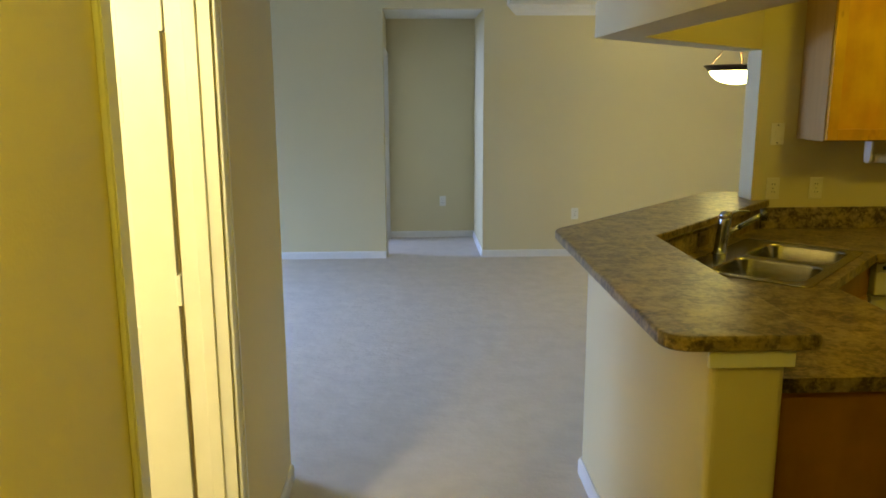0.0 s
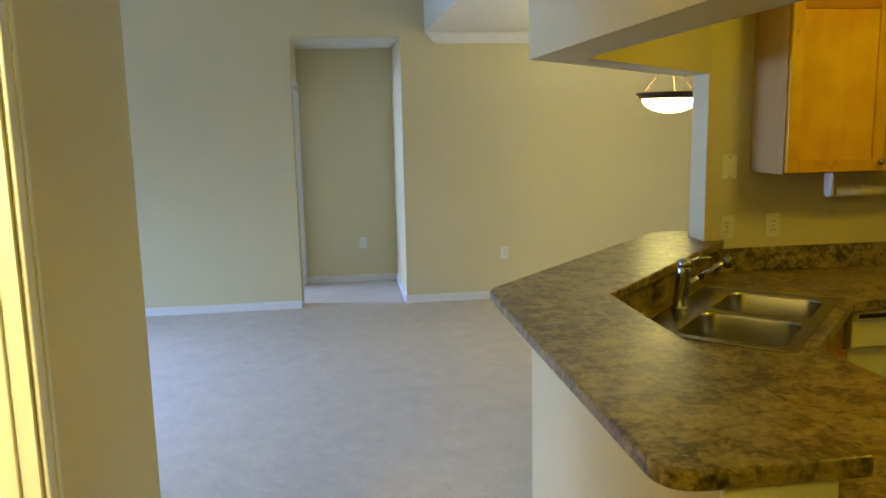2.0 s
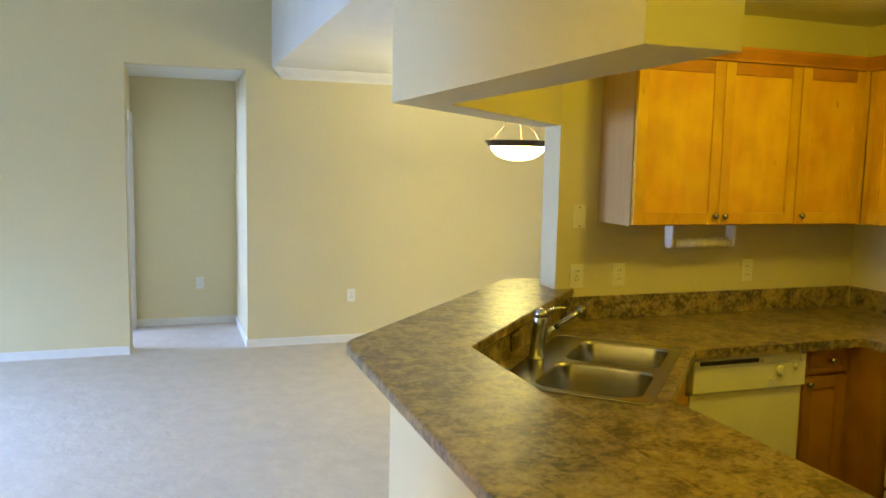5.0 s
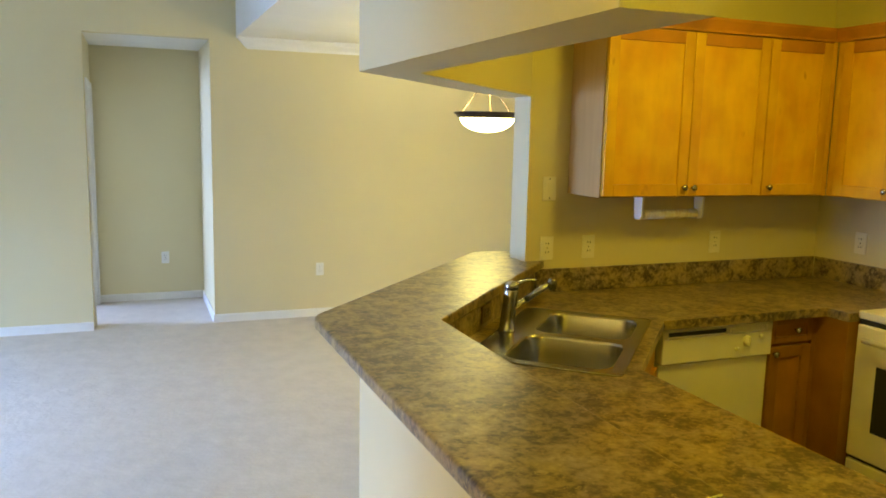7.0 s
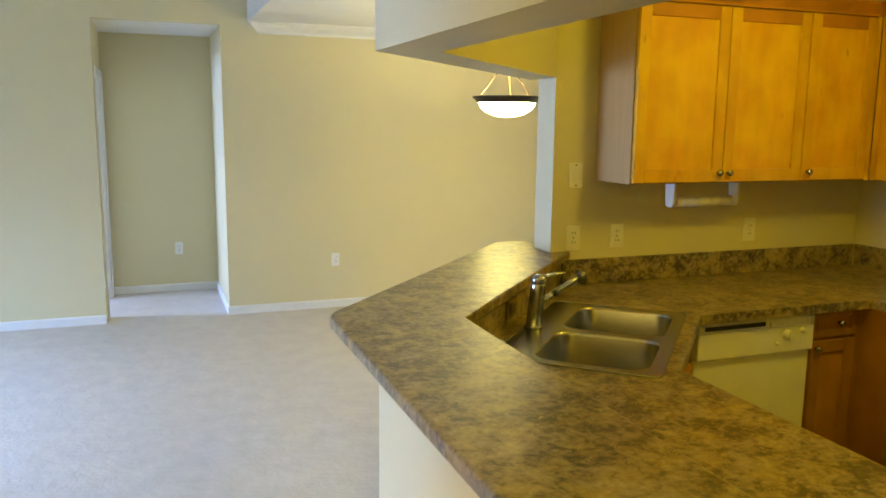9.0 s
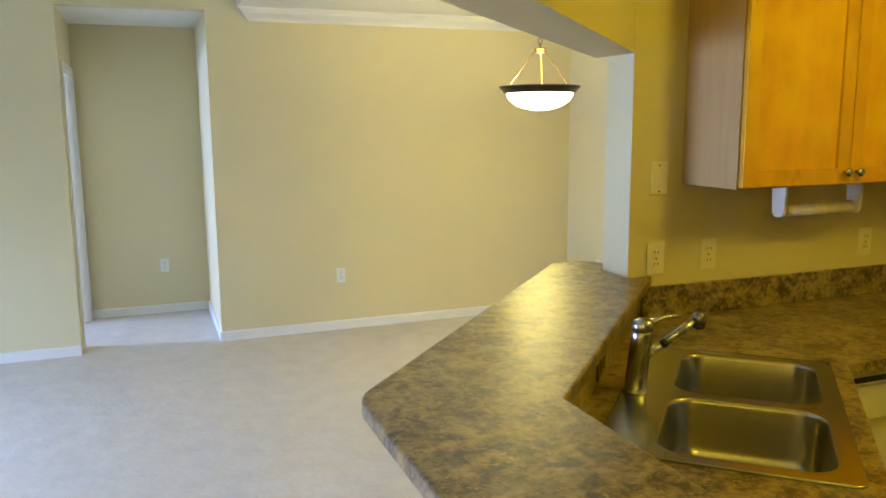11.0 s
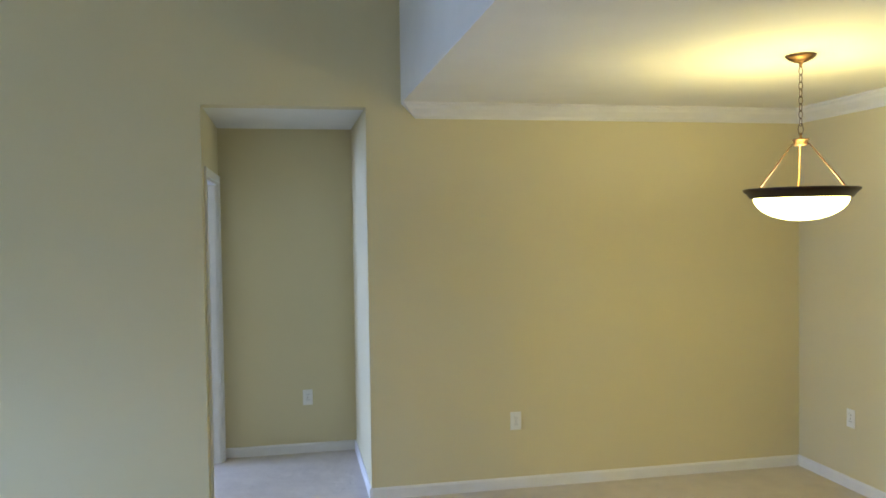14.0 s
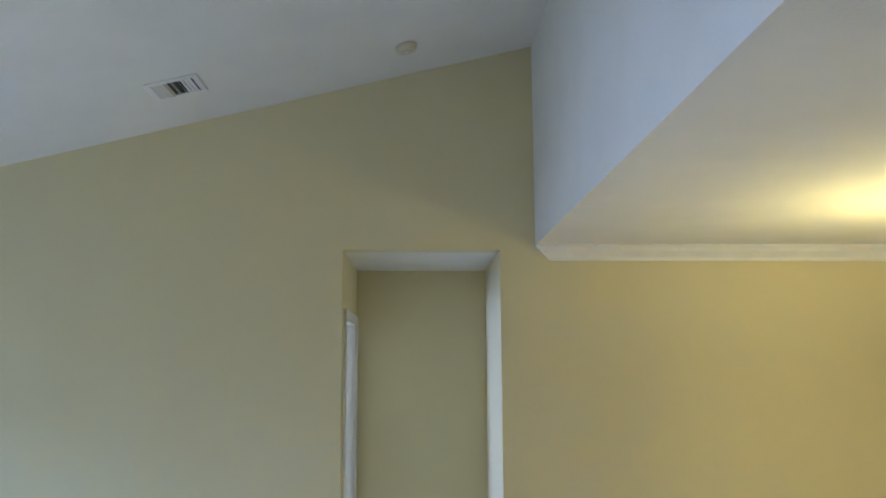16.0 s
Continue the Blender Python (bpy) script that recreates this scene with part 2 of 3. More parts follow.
    bmesh.ops.recalc_face_normals(bm, faces=bm.faces)
    return bm


def part(name, bm, mat, parent=None, label=""):
    me = bpy.data.meshes.new(name)
    bm.to_mesh(me)
    bm.free()
    me.materials.append(mat)
    ob = new(name, me)
    if parent:
        ob.parent = parent
    if label:
        ob["label"] = label
    return ob


def thing(name, label, category, m=None, group="", kind=""):
    ob = tagged(new(name), label, category, group, kind)
    ob.empty_display_size = 0.1
    if m:
        ob.matrix_basis = m
    return ob


def B():
    return bmesh.new()


def setting(name, bm, mat, label, category):
    return tagged(part(name, bm, mat), label, category, kind="structure")


# ---- the plan, in metres ----
FAR, EAST, WEST = 7.77, 3.905, -3.80          # far wall, right wall, window wall
NX0, NX1, NBACK, NTOP = -0.02, 0.948, 8.90, 2.415   # the passage in the far wall
HALL, HALL_END = -0.290, 3.205                 # hall wall and its free corner
KWALL = 4.147                                 # kitchen wall, kitchen side
KBACK, KEND = 4.31, 2.058                      # its other side, its free end
FLAT = 2.44                                   # flat ceilings
SOFFIT = 1.165                                # upright face over the dining ceiling's edge
HX0, HX1, HY0, HY1, HZ = 0.973, 1.150, 1.828, 3.219, 1.850   # header over the bar
BACK = -2.2


def vault(x):
    return 3.735 + 0.245 * (x - 1.165)


T = 0.12
# floors
bm = B()
prism(bm, [(WEST, HALL_END), (HALL, HALL_END), (HALL, BACK), (1.0, BACK), (1.0, 3.2), (2.1, 4.3), (EAST, 4.3), (EAST, FAR), (NX1, FAR), (NX1, NBACK), (NX0, NBACK), (NX0, FAR), (WEST, FAR)], -0.12, 0)
setting("floor_carpet", bm, CARPET, "beige cut-pile carpet with brushed tracks", "carpet floor")
bm = B()
prism(bm, [(1.0, BACK), (EAST, BACK), (EAST, 4.3), (2.1, 4.3), (1.0, 3.2)], -0.12, -0.004)
setting("floor_kitchen", bm, VINYL, "tan vinyl kitchen floor", "floor")
# far wall with the passage cut through it
bm = B()
prism(bm, [(WEST, 0), (NX0, 0), (NX0, NTOP), (NX1, NTOP), (NX1, 0), (EAST, 0), (EAST, FLAT + 0.02), (SOFFIT, FLAT + 0.02), (SOFFIT, vault(SOFFIT)), (WEST, vault(WEST))], FAR, FAR + T, axes="xzy")
setting("wall_north", bm, PAINT, "cream painted plaster wall with a tall passage opening", "wall")
# passage behind it
bm = B()
box(bm, NX0 - T, NX1 + T, NBACK, NBACK + T, 0, NTOP)
setting("wall_passage_back", bm, PAINT, "cream painted passage wall", "wall")
bm = B()
box(bm, NX1, NX1 + T, FAR + T, NBACK, 0, NTOP)
setting("wall_passage_east", bm, PAINT, "cream painted passage side wall", "wall")
PD0, PD1, DTOP = 7.96, 8.79, 2.01
bm = B()
prism(bm, [(FAR + T, 0), (PD0, 0), (PD0, DTOP), (PD1, DTOP), (PD1, 0), (NBACK, 0), (NBACK, NTOP), (FAR + T, NTOP)], NX0 - T, NX0, axes="yzx")
setting("wall_passage_west", bm, PAINT, "cream painted passage side wall with a doorway", "wall")
bm = B()
box(bm, NX0 - T, NX1 + T, FAR + T, NBACK + T, NTOP, NTOP + T)
setting("ceiling_passage", bm, CEIL, "white passage ceiling", "ceiling")
# bedroom beyond the passage door
BX, BY = -3.3, 11.0
bm = B()
box(bm, BX - T, NX0 - T, BY, BY + T, 0, FLAT)
box(bm, BX - T, BX, FAR + T, BY, 0, 0.6)
box(bm, BX - T, BX, FAR + T, BY, 2.02, FLAT)
box(bm, BX - T, BX, 9.3, BY, 0.6, 2.02)
box(bm, NX0 - T, NX0 - 0.002, NBACK + T, BY, 0, FLAT)
setting("wall_bedroom", bm, PAINT, "cream painted bedroom walls around a window", "wall")
bm = B()
box(bm, BX - T, NX0, FAR + T, BY + T, -0.12, -0.002)
setting("floor_bedroom", bm, CARPET, "beige bedroom carpet", "floor")
bm = B()
box(bm, BX - T, NX0 - T, FAR + T, BY + T, FLAT, FLAT + 0.08)
setting("ceiling_bedroom", bm, CEIL, "white bedroom ceiling", "ceiling")
# right wall, window wall, near walls
bm = B()
box(bm, EAST, EAST + T, BACK, FAR + T, -0.12, FLAT + 0.1)
setting("wall_east", bm, PAINT, "cream painted wall", "wall")
WY0, WY1, WTOP = 4.30, 6.60, 2.05
bm = B()
prism(bm, [(HALL_END - T, 0), (WY0, 0), (WY0, WTOP), (WY1, WTOP), (WY1, 0), (FAR + T, 0), (FAR + T, vault(WEST)), (HALL_END - T, vault(WEST))], WEST - T, WEST, axes="yzx")
setting("wall_west", bm, PAINT, "cream painted wall around a patio door", "wall")
bm = B()
prism(bm, [(WEST, 0), (HALL - T, 0), (HALL - T, vault(HALL - T)), (WEST, vault(WEST))], HALL_END - T, HALL_END, axes="xzy")
setting("wall_south", bm, PAINT, "cream painted living room wall", "wall")
HD0, HD1 = 1.502, 2.262
bm = B()
prism(bm, [(BACK, 0), (HD0, 0), (HD0, DTOP), (HD1, DTOP), (HD1, 0), (HALL_END, 0), (HALL_END, vault(HALL)), (HY0, vault(HALL)), (HY0, FLAT), (BACK, FLAT)], HALL - T, HALL, axes="yzx")
setting("wall_hall", bm, PAINT, "cream painted hall wall with a doorway", "wall")
bm = B()
box(bm, HALL - T, EAST + T, BACK - T, BACK, -0.12, FLAT + 0.1)
setting("wall_entry", bm, PAINT, "cream painted wall", "wall")
# unseen wall, added to block the hall bulb's light from the kitchen
bm = B()
box(bm, 1.0, 1.0 + T, BACK, 1.15, 0, FLAT)
setting("wall_light_block", bm, PAINT, "added unseen wall that keeps hall light out of the kitchen", "wall")
# lit side room behind the hall door
SX, SY = -2.1, 0.50
bm = B()
box(bm, SX, HALL - T, SY - T, SY, 0, FLAT)
box(bm, SX, HALL - T, HALL_END - T - T, HALL_END - T - 0.002, 0, FLAT)
box(bm, SX - T, SX, SY - T, HALL_END - T, 0, FLAT)
setting("wall_side_room", bm, PAINT, "cream painted side room walls", "wall")
bm = B()
box(bm, SX, HALL - T, SY, HALL_END - T, -0.1, -0.003)
setting("floor_side_room", bm, VINYL, "tan vinyl in the side room", "floor")
bm = B()
box(bm, SX - T, HALL - T, SY - T, HALL_END - T, FLAT, FLAT + 0.08)
setting("ceiling_side_room", bm, CEIL, "white side room ceiling", "ceiling")
# kitchen wall with a free end
bm = B()
box(bm, KEND, EAST, KWALL, KBACK, 0, FLAT)
setting("wall_kitchen", bm, PAINT, "cream painted kitchen wall with a free end", "wall")
# header over the bar: straight run, bend, diagonal run to the kitchen wall
SLANT = 1.08                                   # rise of the diagonal runs


def slant(x, x0, y0):
    """y on a diagonal run through (x0, y0)."""
    return y0 + SLANT * (x - x0)


def outer(x):
    return slant(x, HX0, HY1)


bm = B()
prism(bm, [(HX0, HY0), (HX1, HY0), (HX1, slant(HX1, KEND, KWALL - 0.003)), (KEND, KWALL - 0.003), (KEND, outer(KEND)), (HX0, HY1)], HZ, FLAT)
setting("wall_header", bm, PAINT, "cream painted header above the breakfast bar", "wall")
bm = B()
prism(bm, [(HX0, HY0), (HX1, HY0), (HX1, outer(HX1)), (HX0, HY1)], FLAT, vault(HX1) + 0.05)
box(bm, SOFFIT, SOFFIT + T, outer(SOFFIT) - 0.05, FAR, FLAT, vault(SOFFIT) + 0.02)
box(bm, HALL - T, HX1, HY0 - T, HY0, FLAT, vault(HX1))
setting("wall_soffit_face", bm, CEIL, "white upright face between flat and vaulted ceilings", "wall")
# ceilings
bm = B()
prism(bm, [(SOFFIT + T, outer(SOFFIT + T)), (KEND, outer(KEND)), (KEND + 0.002, KBACK), (EAST, KBACK), (EAST, FAR), (SOFFIT + T, FAR)], FLAT, FLAT + 0.01)
setting("ceiling_dining", bm, CEIL, "white flat dining ceiling", "ceiling")
bm = B()
prism(bm, [(HALL, BACK), (EAST, BACK), (EAST, KWALL), (KEND, KWALL), (HX1, 3.0), (HX1, HY0), (HALL, HY0)], FLAT, FLAT + 0.01)
setting("ceiling_kitchen", bm, CEIL, "white flat kitchen and hall ceiling", "ceiling")
bm = B()
prism(bm, [(WEST - T, vault(WEST - T)), (SOFFIT + T, vault(SOFFIT + T)), (SOFFIT + T, vault(SOFFIT + T) + 0.1), (WEST - T, vault(WEST - T) + 0.1)], HY0 - T, FAR + T, axes="xzy")
setting("ceiling_vault", bm, CEIL, "white sloping vaulted ceiling", "ceiling")

# baseboards
BASE = [(0, 0), (0.013, 0), (0.013, 0.060), (0.006, 0.072), (0, 0.072)]


def run(name, profile, a, b, side, mat, label, category, cut=0.0):
    """A moulding of (out, up) outline along the floor or ceiling line a-b; side: +1 lies left of a-b; cut: slope of a mitred end at a."""
    a, b = Vector((*a, 0)) if len(a) == 2 else Vector(a), Vector((*b, 0)) if len(b) == 2 else Vector(b)
    d = (b - a).normalized()
    out = Vector((-d.y, d.x, 0)) * side
    bm = B()
    ends = [[bm.verts.new(p + out * o + Vector((0, 0, u)) - d * u * c) for o, u in profile] for p, c in ((a, cut), (b, 0))]
    n = len(profile)
    for i in range(n):
        bm.faces.new((ends[0][i], ends[0][(i + 1) % n], ends[1][(i + 1) % n], ends[1][i]))
    bm.faces.new(ends[0])
    bm.faces.new(ends[1])
    bmesh.ops.recalc_face_normals(bm, faces=bm.faces)
    return setting(name, bm, mat, label, category)


WB = ("white painted baseboard", "baseboard")
run("baseboard", BASE, (WEST, FAR), (NX0, FAR), -1, WHITE, *WB)
run("baseboard", BASE, (NX1, FAR), (EAST, FAR), -1, WHITE, *WB)
run("baseboard", BASE, (NX0, NBACK), (NX1, NBACK), -1, WHITE, *WB)
run("baseboard", BASE, (NX1, FAR), (NX1, NBACK), 1, WHITE, *WB)
run("baseboard", BASE, (EAST, KBACK), (EAST, FAR), 1, WHITE, *WB)
run("baseboard", BASE, (HALL, HD1 + 0.07), (HALL, HALL_END), -1, WHITE, *WB)
run("baseboard", BASE, (HALL, BACK), (HALL, HD0 - 0.07), -1, WHITE, *WB)
run("baseboard", BASE, (WEST, HALL_END), (HALL, HALL_END), 1, WHITE, *WB)
run("baseboard", BASE, (KEND + 0.3, KBACK), (EAST, KBACK), 1, WHITE, *WB)
# crown moulding round the dining ceiling
CROWN = [(0, 0), (0, -0.092), (0.012, -0.092), (0.016, -0.074), (0.034, -0.058), (0.062, -0.040), (0.074, -0.018), (0.088, -0.014), (0.088, 0)]
CW = ("white crown moulding at the dining ceiling", "crown moulding")
run("trim_crown", CROWN, (SOFFIT, FAR, FLAT), (EAST, FAR, FLAT), -1, WHITE, *CW, cut=0.95)
run("trim_crown", CROWN, (EAST, KBACK, FLAT), (EAST, FAR, FLAT), 1, WHITE, *CW)
run("trim_crown", CROWN, (KEND, KBACK, FLAT), (EAST, KBACK, FLAT), 1, WHITE, *CW)


# ---- doors and the patio door ----
def casing(name, wall, out, y0, y1, top, w=0.062):
    """Door trim on a wall of constant x; out: the side it stands proud of."""
    t = thing(name, "white painted door casing", "door trim", kind="structure")
    x0, x1 = sorted((wall, wall + out * 0.013))
    for a, b in ((y0 - w, y0), (y1, y1 + w)):
        bm = B()
        box(bm, x0, x1, a, b, 0, top + w, 0.004)
        xa, xb = sorted((wall + out * 0.013, wall + out * 0.017))
        box(bm, xa, xb, *((a, a + 0.02) if a < y0 else (b - 0.02, b)), 0, top + w, 0.002)
        part("upright", bm, WHITE, t)
    bm = B()
    box(bm, x0, x1, y0, y1, top, top + w, 0.004)
    part("head", bm, WHITE, t)
    return t


def jamb(name, xa, xb, y0, y1, top, stop):
    t = thing(name, "white painted door jamb", "door jamb", kind="structure")
    for a, b, s in ((y0 - 0.001, y0 + 0.014, 1), (y1 - 0.014, y1 + 0.001, -1)):
        bm = B()
        box(bm, xa, xb, a, b, 0, top)
        c, d = sorted(((b if s > 0 else a), (b if s > 0 else a) + s * 0.011))
        box(bm, stop, stop + 0.035, c, d, 0, top, 0.002)
        part("side", bm, WHITE, t)
    bm = B()
    box(bm, xa, xb, y0, y1, top - 0.014, top + 0.001)
    part("head", bm, WHITE, t)
    return t


def panel_door(name, label, w, h, m):
    """A six-panel leaf hinged at its own x = 0, its thickness along y."""
    t = thing(name, label, "door", m, kind="structure")
    bm = B()
    box(bm, 0, w, 0.006, 0.029, 0, h)
    s, mid = 0.11, 0.10
    pw = (w - 2 * s - mid) / 2
    rows = ((0.24, 0.80), (0.98, 1.56), (1.68, 1.90))
    for x0, x1 in ((0, s), (w - s, w), (s + pw, s + pw + mid)):
        box(bm, x0, x1, 0, 0.035, 0, h, 0.002)
    z = 0
    for a, b in (*rows, (h, h)):
        for x0 in (s, s + pw + mid):
            box(bm, x0, x0 + pw, 0.0005, 0.0345, z, min(a, h), 0.002)
        z = b
    part("leaf", bm, WHITE, t)
    for a, b in rows:
        for x0 in (s, s + pw + mid):
            bm = B()
            box(bm, x0 + 0.02, x0 + pw - 0.02, 0.001, 0.034, a + 0.02, b - 0.02, 0.009)
            part("raised_panel", bm, WHITE, t)
    for z in (0.25, 1.04, 1.80):
        bm = B()
        rod(bm, (0.0, -0.006, z), (0.0, -0.006, z + 0.09), 0.006)
        box(bm, 0.0, 0.03, -0.002, 0.0, z, z + 0.09)
        box(bm, -0.03, 0.0, -0.002, 0.0, z, z + 0.09)
        box(bm, -0.0095, 0.004, 0.010, 0.038, z, z + 0.09, 0.002)
        part("hinge", bm, PLASTIC, t, "painted metal butt hinge")
    bm = B()
    for s2, y in ((-1, 0), (1, 0.035)):
        rod(bm, (w - 0.06, y, 0.95), (w - 0.06, y + s2 * 0.045, 0.95), 0.012)
        lathe(bm, [(0.004, 0), (0.022, 0.006), (0.027, 0.02), (0.02, 0.033), (0.003, 0.036)], m=Matrix.Translation((w - 0.06, y + s2 * 0.03, 0.95)) @ pose(0, 0, 0, -90 * s2))
    part("door_knob", bm, CHROME, t, "polished metal door knob")
    return t


casing("trim_hall_door", HALL, 1, HD0, HD1, DTOP, 0.06)
jamb("jamb_hall_door", HALL - T, HALL, HD0, HD1, DTOP, HALL - 0.072)
panel_door("door_1", "white six-panel hall closet door standing open", 0.70, 1.99, pose(HALL - T - 0.016, HD1 + 0.014, 0.008, 0, 0, 184))
casing("trim_passage_door", NX0, 1, PD0, PD1, DTOP, 0.055)
jamb("jamb_passage_door", NX0 - T, NX0, PD0, PD1, DTOP, NX0 - 0.05)
panel_door("door_2", "white six-panel bedroom door standing open", PD1 - PD0 - 0.03, 1.99, pose(NX0 - T - 0.012, PD1 - 0.012, 0.006, 0, 0, 184))

pd = thing("window_1", "white sliding patio door with two glass panes", "patio door", kind="structure")
GLASS = bpy.data.materials.new("clear_glass")
GLASS.use_nodes = True
gb = GLASS.node_tree.nodes["Principled BSDF"]
gb.inputs["Transmission Weight"].default_value, gb.inputs["Roughness"].default_value, gb.inputs["IOR"].default_value = 1.0, 0.0, 1.45
for a, b in ((WY0, (WY0 + WY1) / 2 + 0.03), ((WY0 + WY1) / 2 - 0.03, WY1)):
    bm = B()
    x = WEST - 0.10 if a == WY0 else WEST - 0.07
    for q in ((a, a + 0.06, 0, WTOP), (b - 0.06, b, 0, WTOP), (a + 0.06, b - 0.06, 0, 0.08), (a + 0.06, b - 0.06, WTOP - 0.06, WTOP)):
        box(bm, x, x + 0.028, *q, 0.003)
    part("window_frame", bm, WHITE, pd)
    bm = B()
    box(bm, x + 0.011, x + 0.017, a + 0.06, b - 0.06, 0.08, WTOP - 0.06)
    part("pane", bm, GLASS, pd, "clear glass").visible_shadow = False
bm = B()
box(bm, -60, WEST - T - 2.4, -60, 60, -0.3, -0.16)
setting("ground", bm, GRASS, "grass outside the patio", "ground")
bm = B()
box(bm, WEST - T - 2.4, WEST - T, 2.5, 8.2, -0.3, -0.02)
setting("pavement_patio", bm, CONCRETE, "concrete patio slab", "patio")

# ---- breakfast bar ----
HWX1, HWY0, HWY1 = 1.162, 1.845, 3.205          # half wall: inner face, near end, outer corner
SPX = 2.098                                     # where the splash behind the sink meets the kitchen wall


def half(x):
    return slant(x, HX0, HWY1)


def splash(x):
    return slant(x, SPX, KWALL)


bm = B()
prism(bm, [(HX0, HWY0), (HWX1, HWY0), (HWX1, splash(HWX1)), (SPX, KWALL), (KEND, KWALL), (KEND, KBACK), (KEND - 0.02, half(KEND - 0.02)), (HX0, HWY1)], 0, 1.03)
bm.edges.ensure_lookup_table()
bmesh.ops.bevel(bm, geom=[e for e in bm.edges if abs(e.verts[0].co.z - e.verts[1].co.z) > 0.5 and e.verts[0].co.y < HWY1 + 0.01 and e.verts[0].co.x < HWX1 + 0.01], offset=0.02, segments=4, affect="EDGES", profile=0.5)
setting("wall_bar", bm, PAINT, "cream painted half wall under the breakfast bar", "half wall")
bm = B()
box(bm, HX0 - 0.012, HWX1 + 0.014, HWY0 - 0.014, HWY0, 0.985, 1.03, 0.003)
setting("trim_bar_end", bm, WHITE, "white trim board under the bar top", "trim")
run("baseboard", BASE, (HX0, HWY0), (HX0, HWY1), 1, WHITE, *WB)
run("baseboard", BASE, (HX0, HWY1), (KEND - 0.02, half(KEND - 0.02)), 1, WHITE, *WB)
run("baseboard", BASE, (HX0, HWY0), (HWX1, HWY0), -1, WHITE, *WB)
BO, BI, BY0, BY1 = 0.846, 1.235, 1.815, 4.505   # bar top: outer and inner edge, near and far end
bm = B()
inner = [(BI, slant(BI, 1.228, 3.138)), (1.228 + (KWALL - 0.002 - 3.138) / SLANT, KWALL - 0.002)]
prism(bm, rounded([(BO, BY0, 0.085), (BI, BY0, 0.02), (*inner[0], 0), (*inner[1], 0), (KEND - 0.003, KWALL - 0.002, 0), (KEND - 0.003, KBACK + 0.003, 0), (2.135, KBACK + 0.003, 0),
                   (2.135, BY1, 0.09), (BO + (BY1 - 3.315) / SLANT, BY1, 0.05), (BO, 3.315, 0.13)]), 1.031, 1.07, 0.008)
bar = thing("breakfast_bar", "brown marbled laminate breakfast bar with rounded corners on a half wall", "bar counter")
part("top", bm, LAMINATE, bar)
bm = B()
prism(bm, [(HWX1, 1.90), (HWX1 + 0.012, 1.90), (HWX1 + 0.012, splash(HWX1 + 0.012) - 0.017), (SPX + 0.013, KWALL - 0.003), (SPX, KWALL - 0.003), (HWX1, splash(HWX1))], 0.9145, 1.03)
part("splash_strip", bm, LAMINATE, bar)

# ---- worktop with the sink let into it ----
SL, SW = 0.85, 0.53
SINK = pose(1.824, 3.342, 0.914, 0, 0, 47.7)
corner = [(SINK @ Vector((a * (SL / 2 - 0.02), b * (SW / 2 - 0.02), 0))).to_2d() for a, b in ((-1, -1), (1, -1), (1, 1), (-1, 1))]
outline = [(HWX1 + 0.012, 1.938), (1.845, 1.938), (1.845, 2.905), (2.355, 3.455), (3.265, 3.455), (3.265, 3.335), (EAST - 0.002, 3.335), (EAST - 0.002, KWALL - 0.002), (SPX + 0.013, KWALL - 0.002), (HWX1 + 0.012, splash(HWX1 + 0.012) - 0.017)]
bm = B()
loops = []
for pts in (outline, corner):
    vs = [bm.verts.new((*p, 0.914)) for p in pts]
    loops += [bm.edges.new((vs[i], vs[(i + 1) % len(vs)])) for i in range(len(vs))]
bmesh.ops.triangle_fill(bm, use_beauty=True, edges=loops)
top = bm.faces[:]
for f in top:
    if f.normal.z < 0:
        f.normal_flip()
r = bmesh.ops.extrude_face_region(bm, geom=top)
bmesh.ops.translate(bm, verts=[v for v in r["geom"] if isinstance(v, bmesh.types.BMVert)], vec=(0, 0, -0.04))
bmesh.ops.recalc_face_normals(bm, faces=bm.faces)
worktop = thing("worktop", "brown marbled laminate kitchen worktop with a corner sink cut-out", "worktop")
part("slab", bm, LAMINATE, worktop)
bm = B()
box(bm, SPX + 0.016, EAST - 0.022, KWALL - 0.02, KWALL - 0.001, 0.9145, 1.03, 0.003)
part("splash_strip", bm, LAMINATE, worktop)
bm = B()
box(bm, EAST - 0.02, EAST - 0.001, 3.335, KWALL - 0.021, 0.9145, 1.03, 0.003)
part("splash_strip", bm, LAMINATE, worktop)


def rrect(cx, cy, w, h, r, n=6):
    out = []
    for sx, sy, a0 in ((1, 1, 0), (-1, 1, 90), (-1, -1, 180), (1, -1, 270)):
        for i in range(n + 1):
            a = radians(a0 + 90 * i / n)
            out.append((cx + sx * (w / 2 - r) + r * math.cos(a), cy + sy * (h / 2 - r) + r * math.sin(a)))
    return out


def make_sink(m):
    t = thing("kitchen_sink", "double-bowl stainless steel sink set diagonally in the worktop", "sink", m)
    bowls = ((-0.204, -0.040, 0.370, 0.372), (0.204, -0.040, 0.370, 0.372))
    bm = B()
    edges = []
    for pts in (rrect(0, 0, SL, SW, 0.025), *(rrect(*b, 0.07) for b in bowls)):
        vs = [bm.verts.new((*p, 0.005)) for p in pts]
        edges += [bm.edges.new((vs[i], vs[(i + 1) % len(vs)])) for i in range(len(vs))]
    bmesh.ops.triangle_fill(bm, use_beauty=True, edges=edges)
    for f in bm.faces:
        if f.normal.z < 0:
            f.normal_flip()
    a, b = rrect(0, 0, SL, SW, 0.025), rrect(0, 0, SL + 0.006, SW + 0.006, 0.028)
    c = rrect(0, 0, SL + 0.003, SW + 0.003, 0.026)
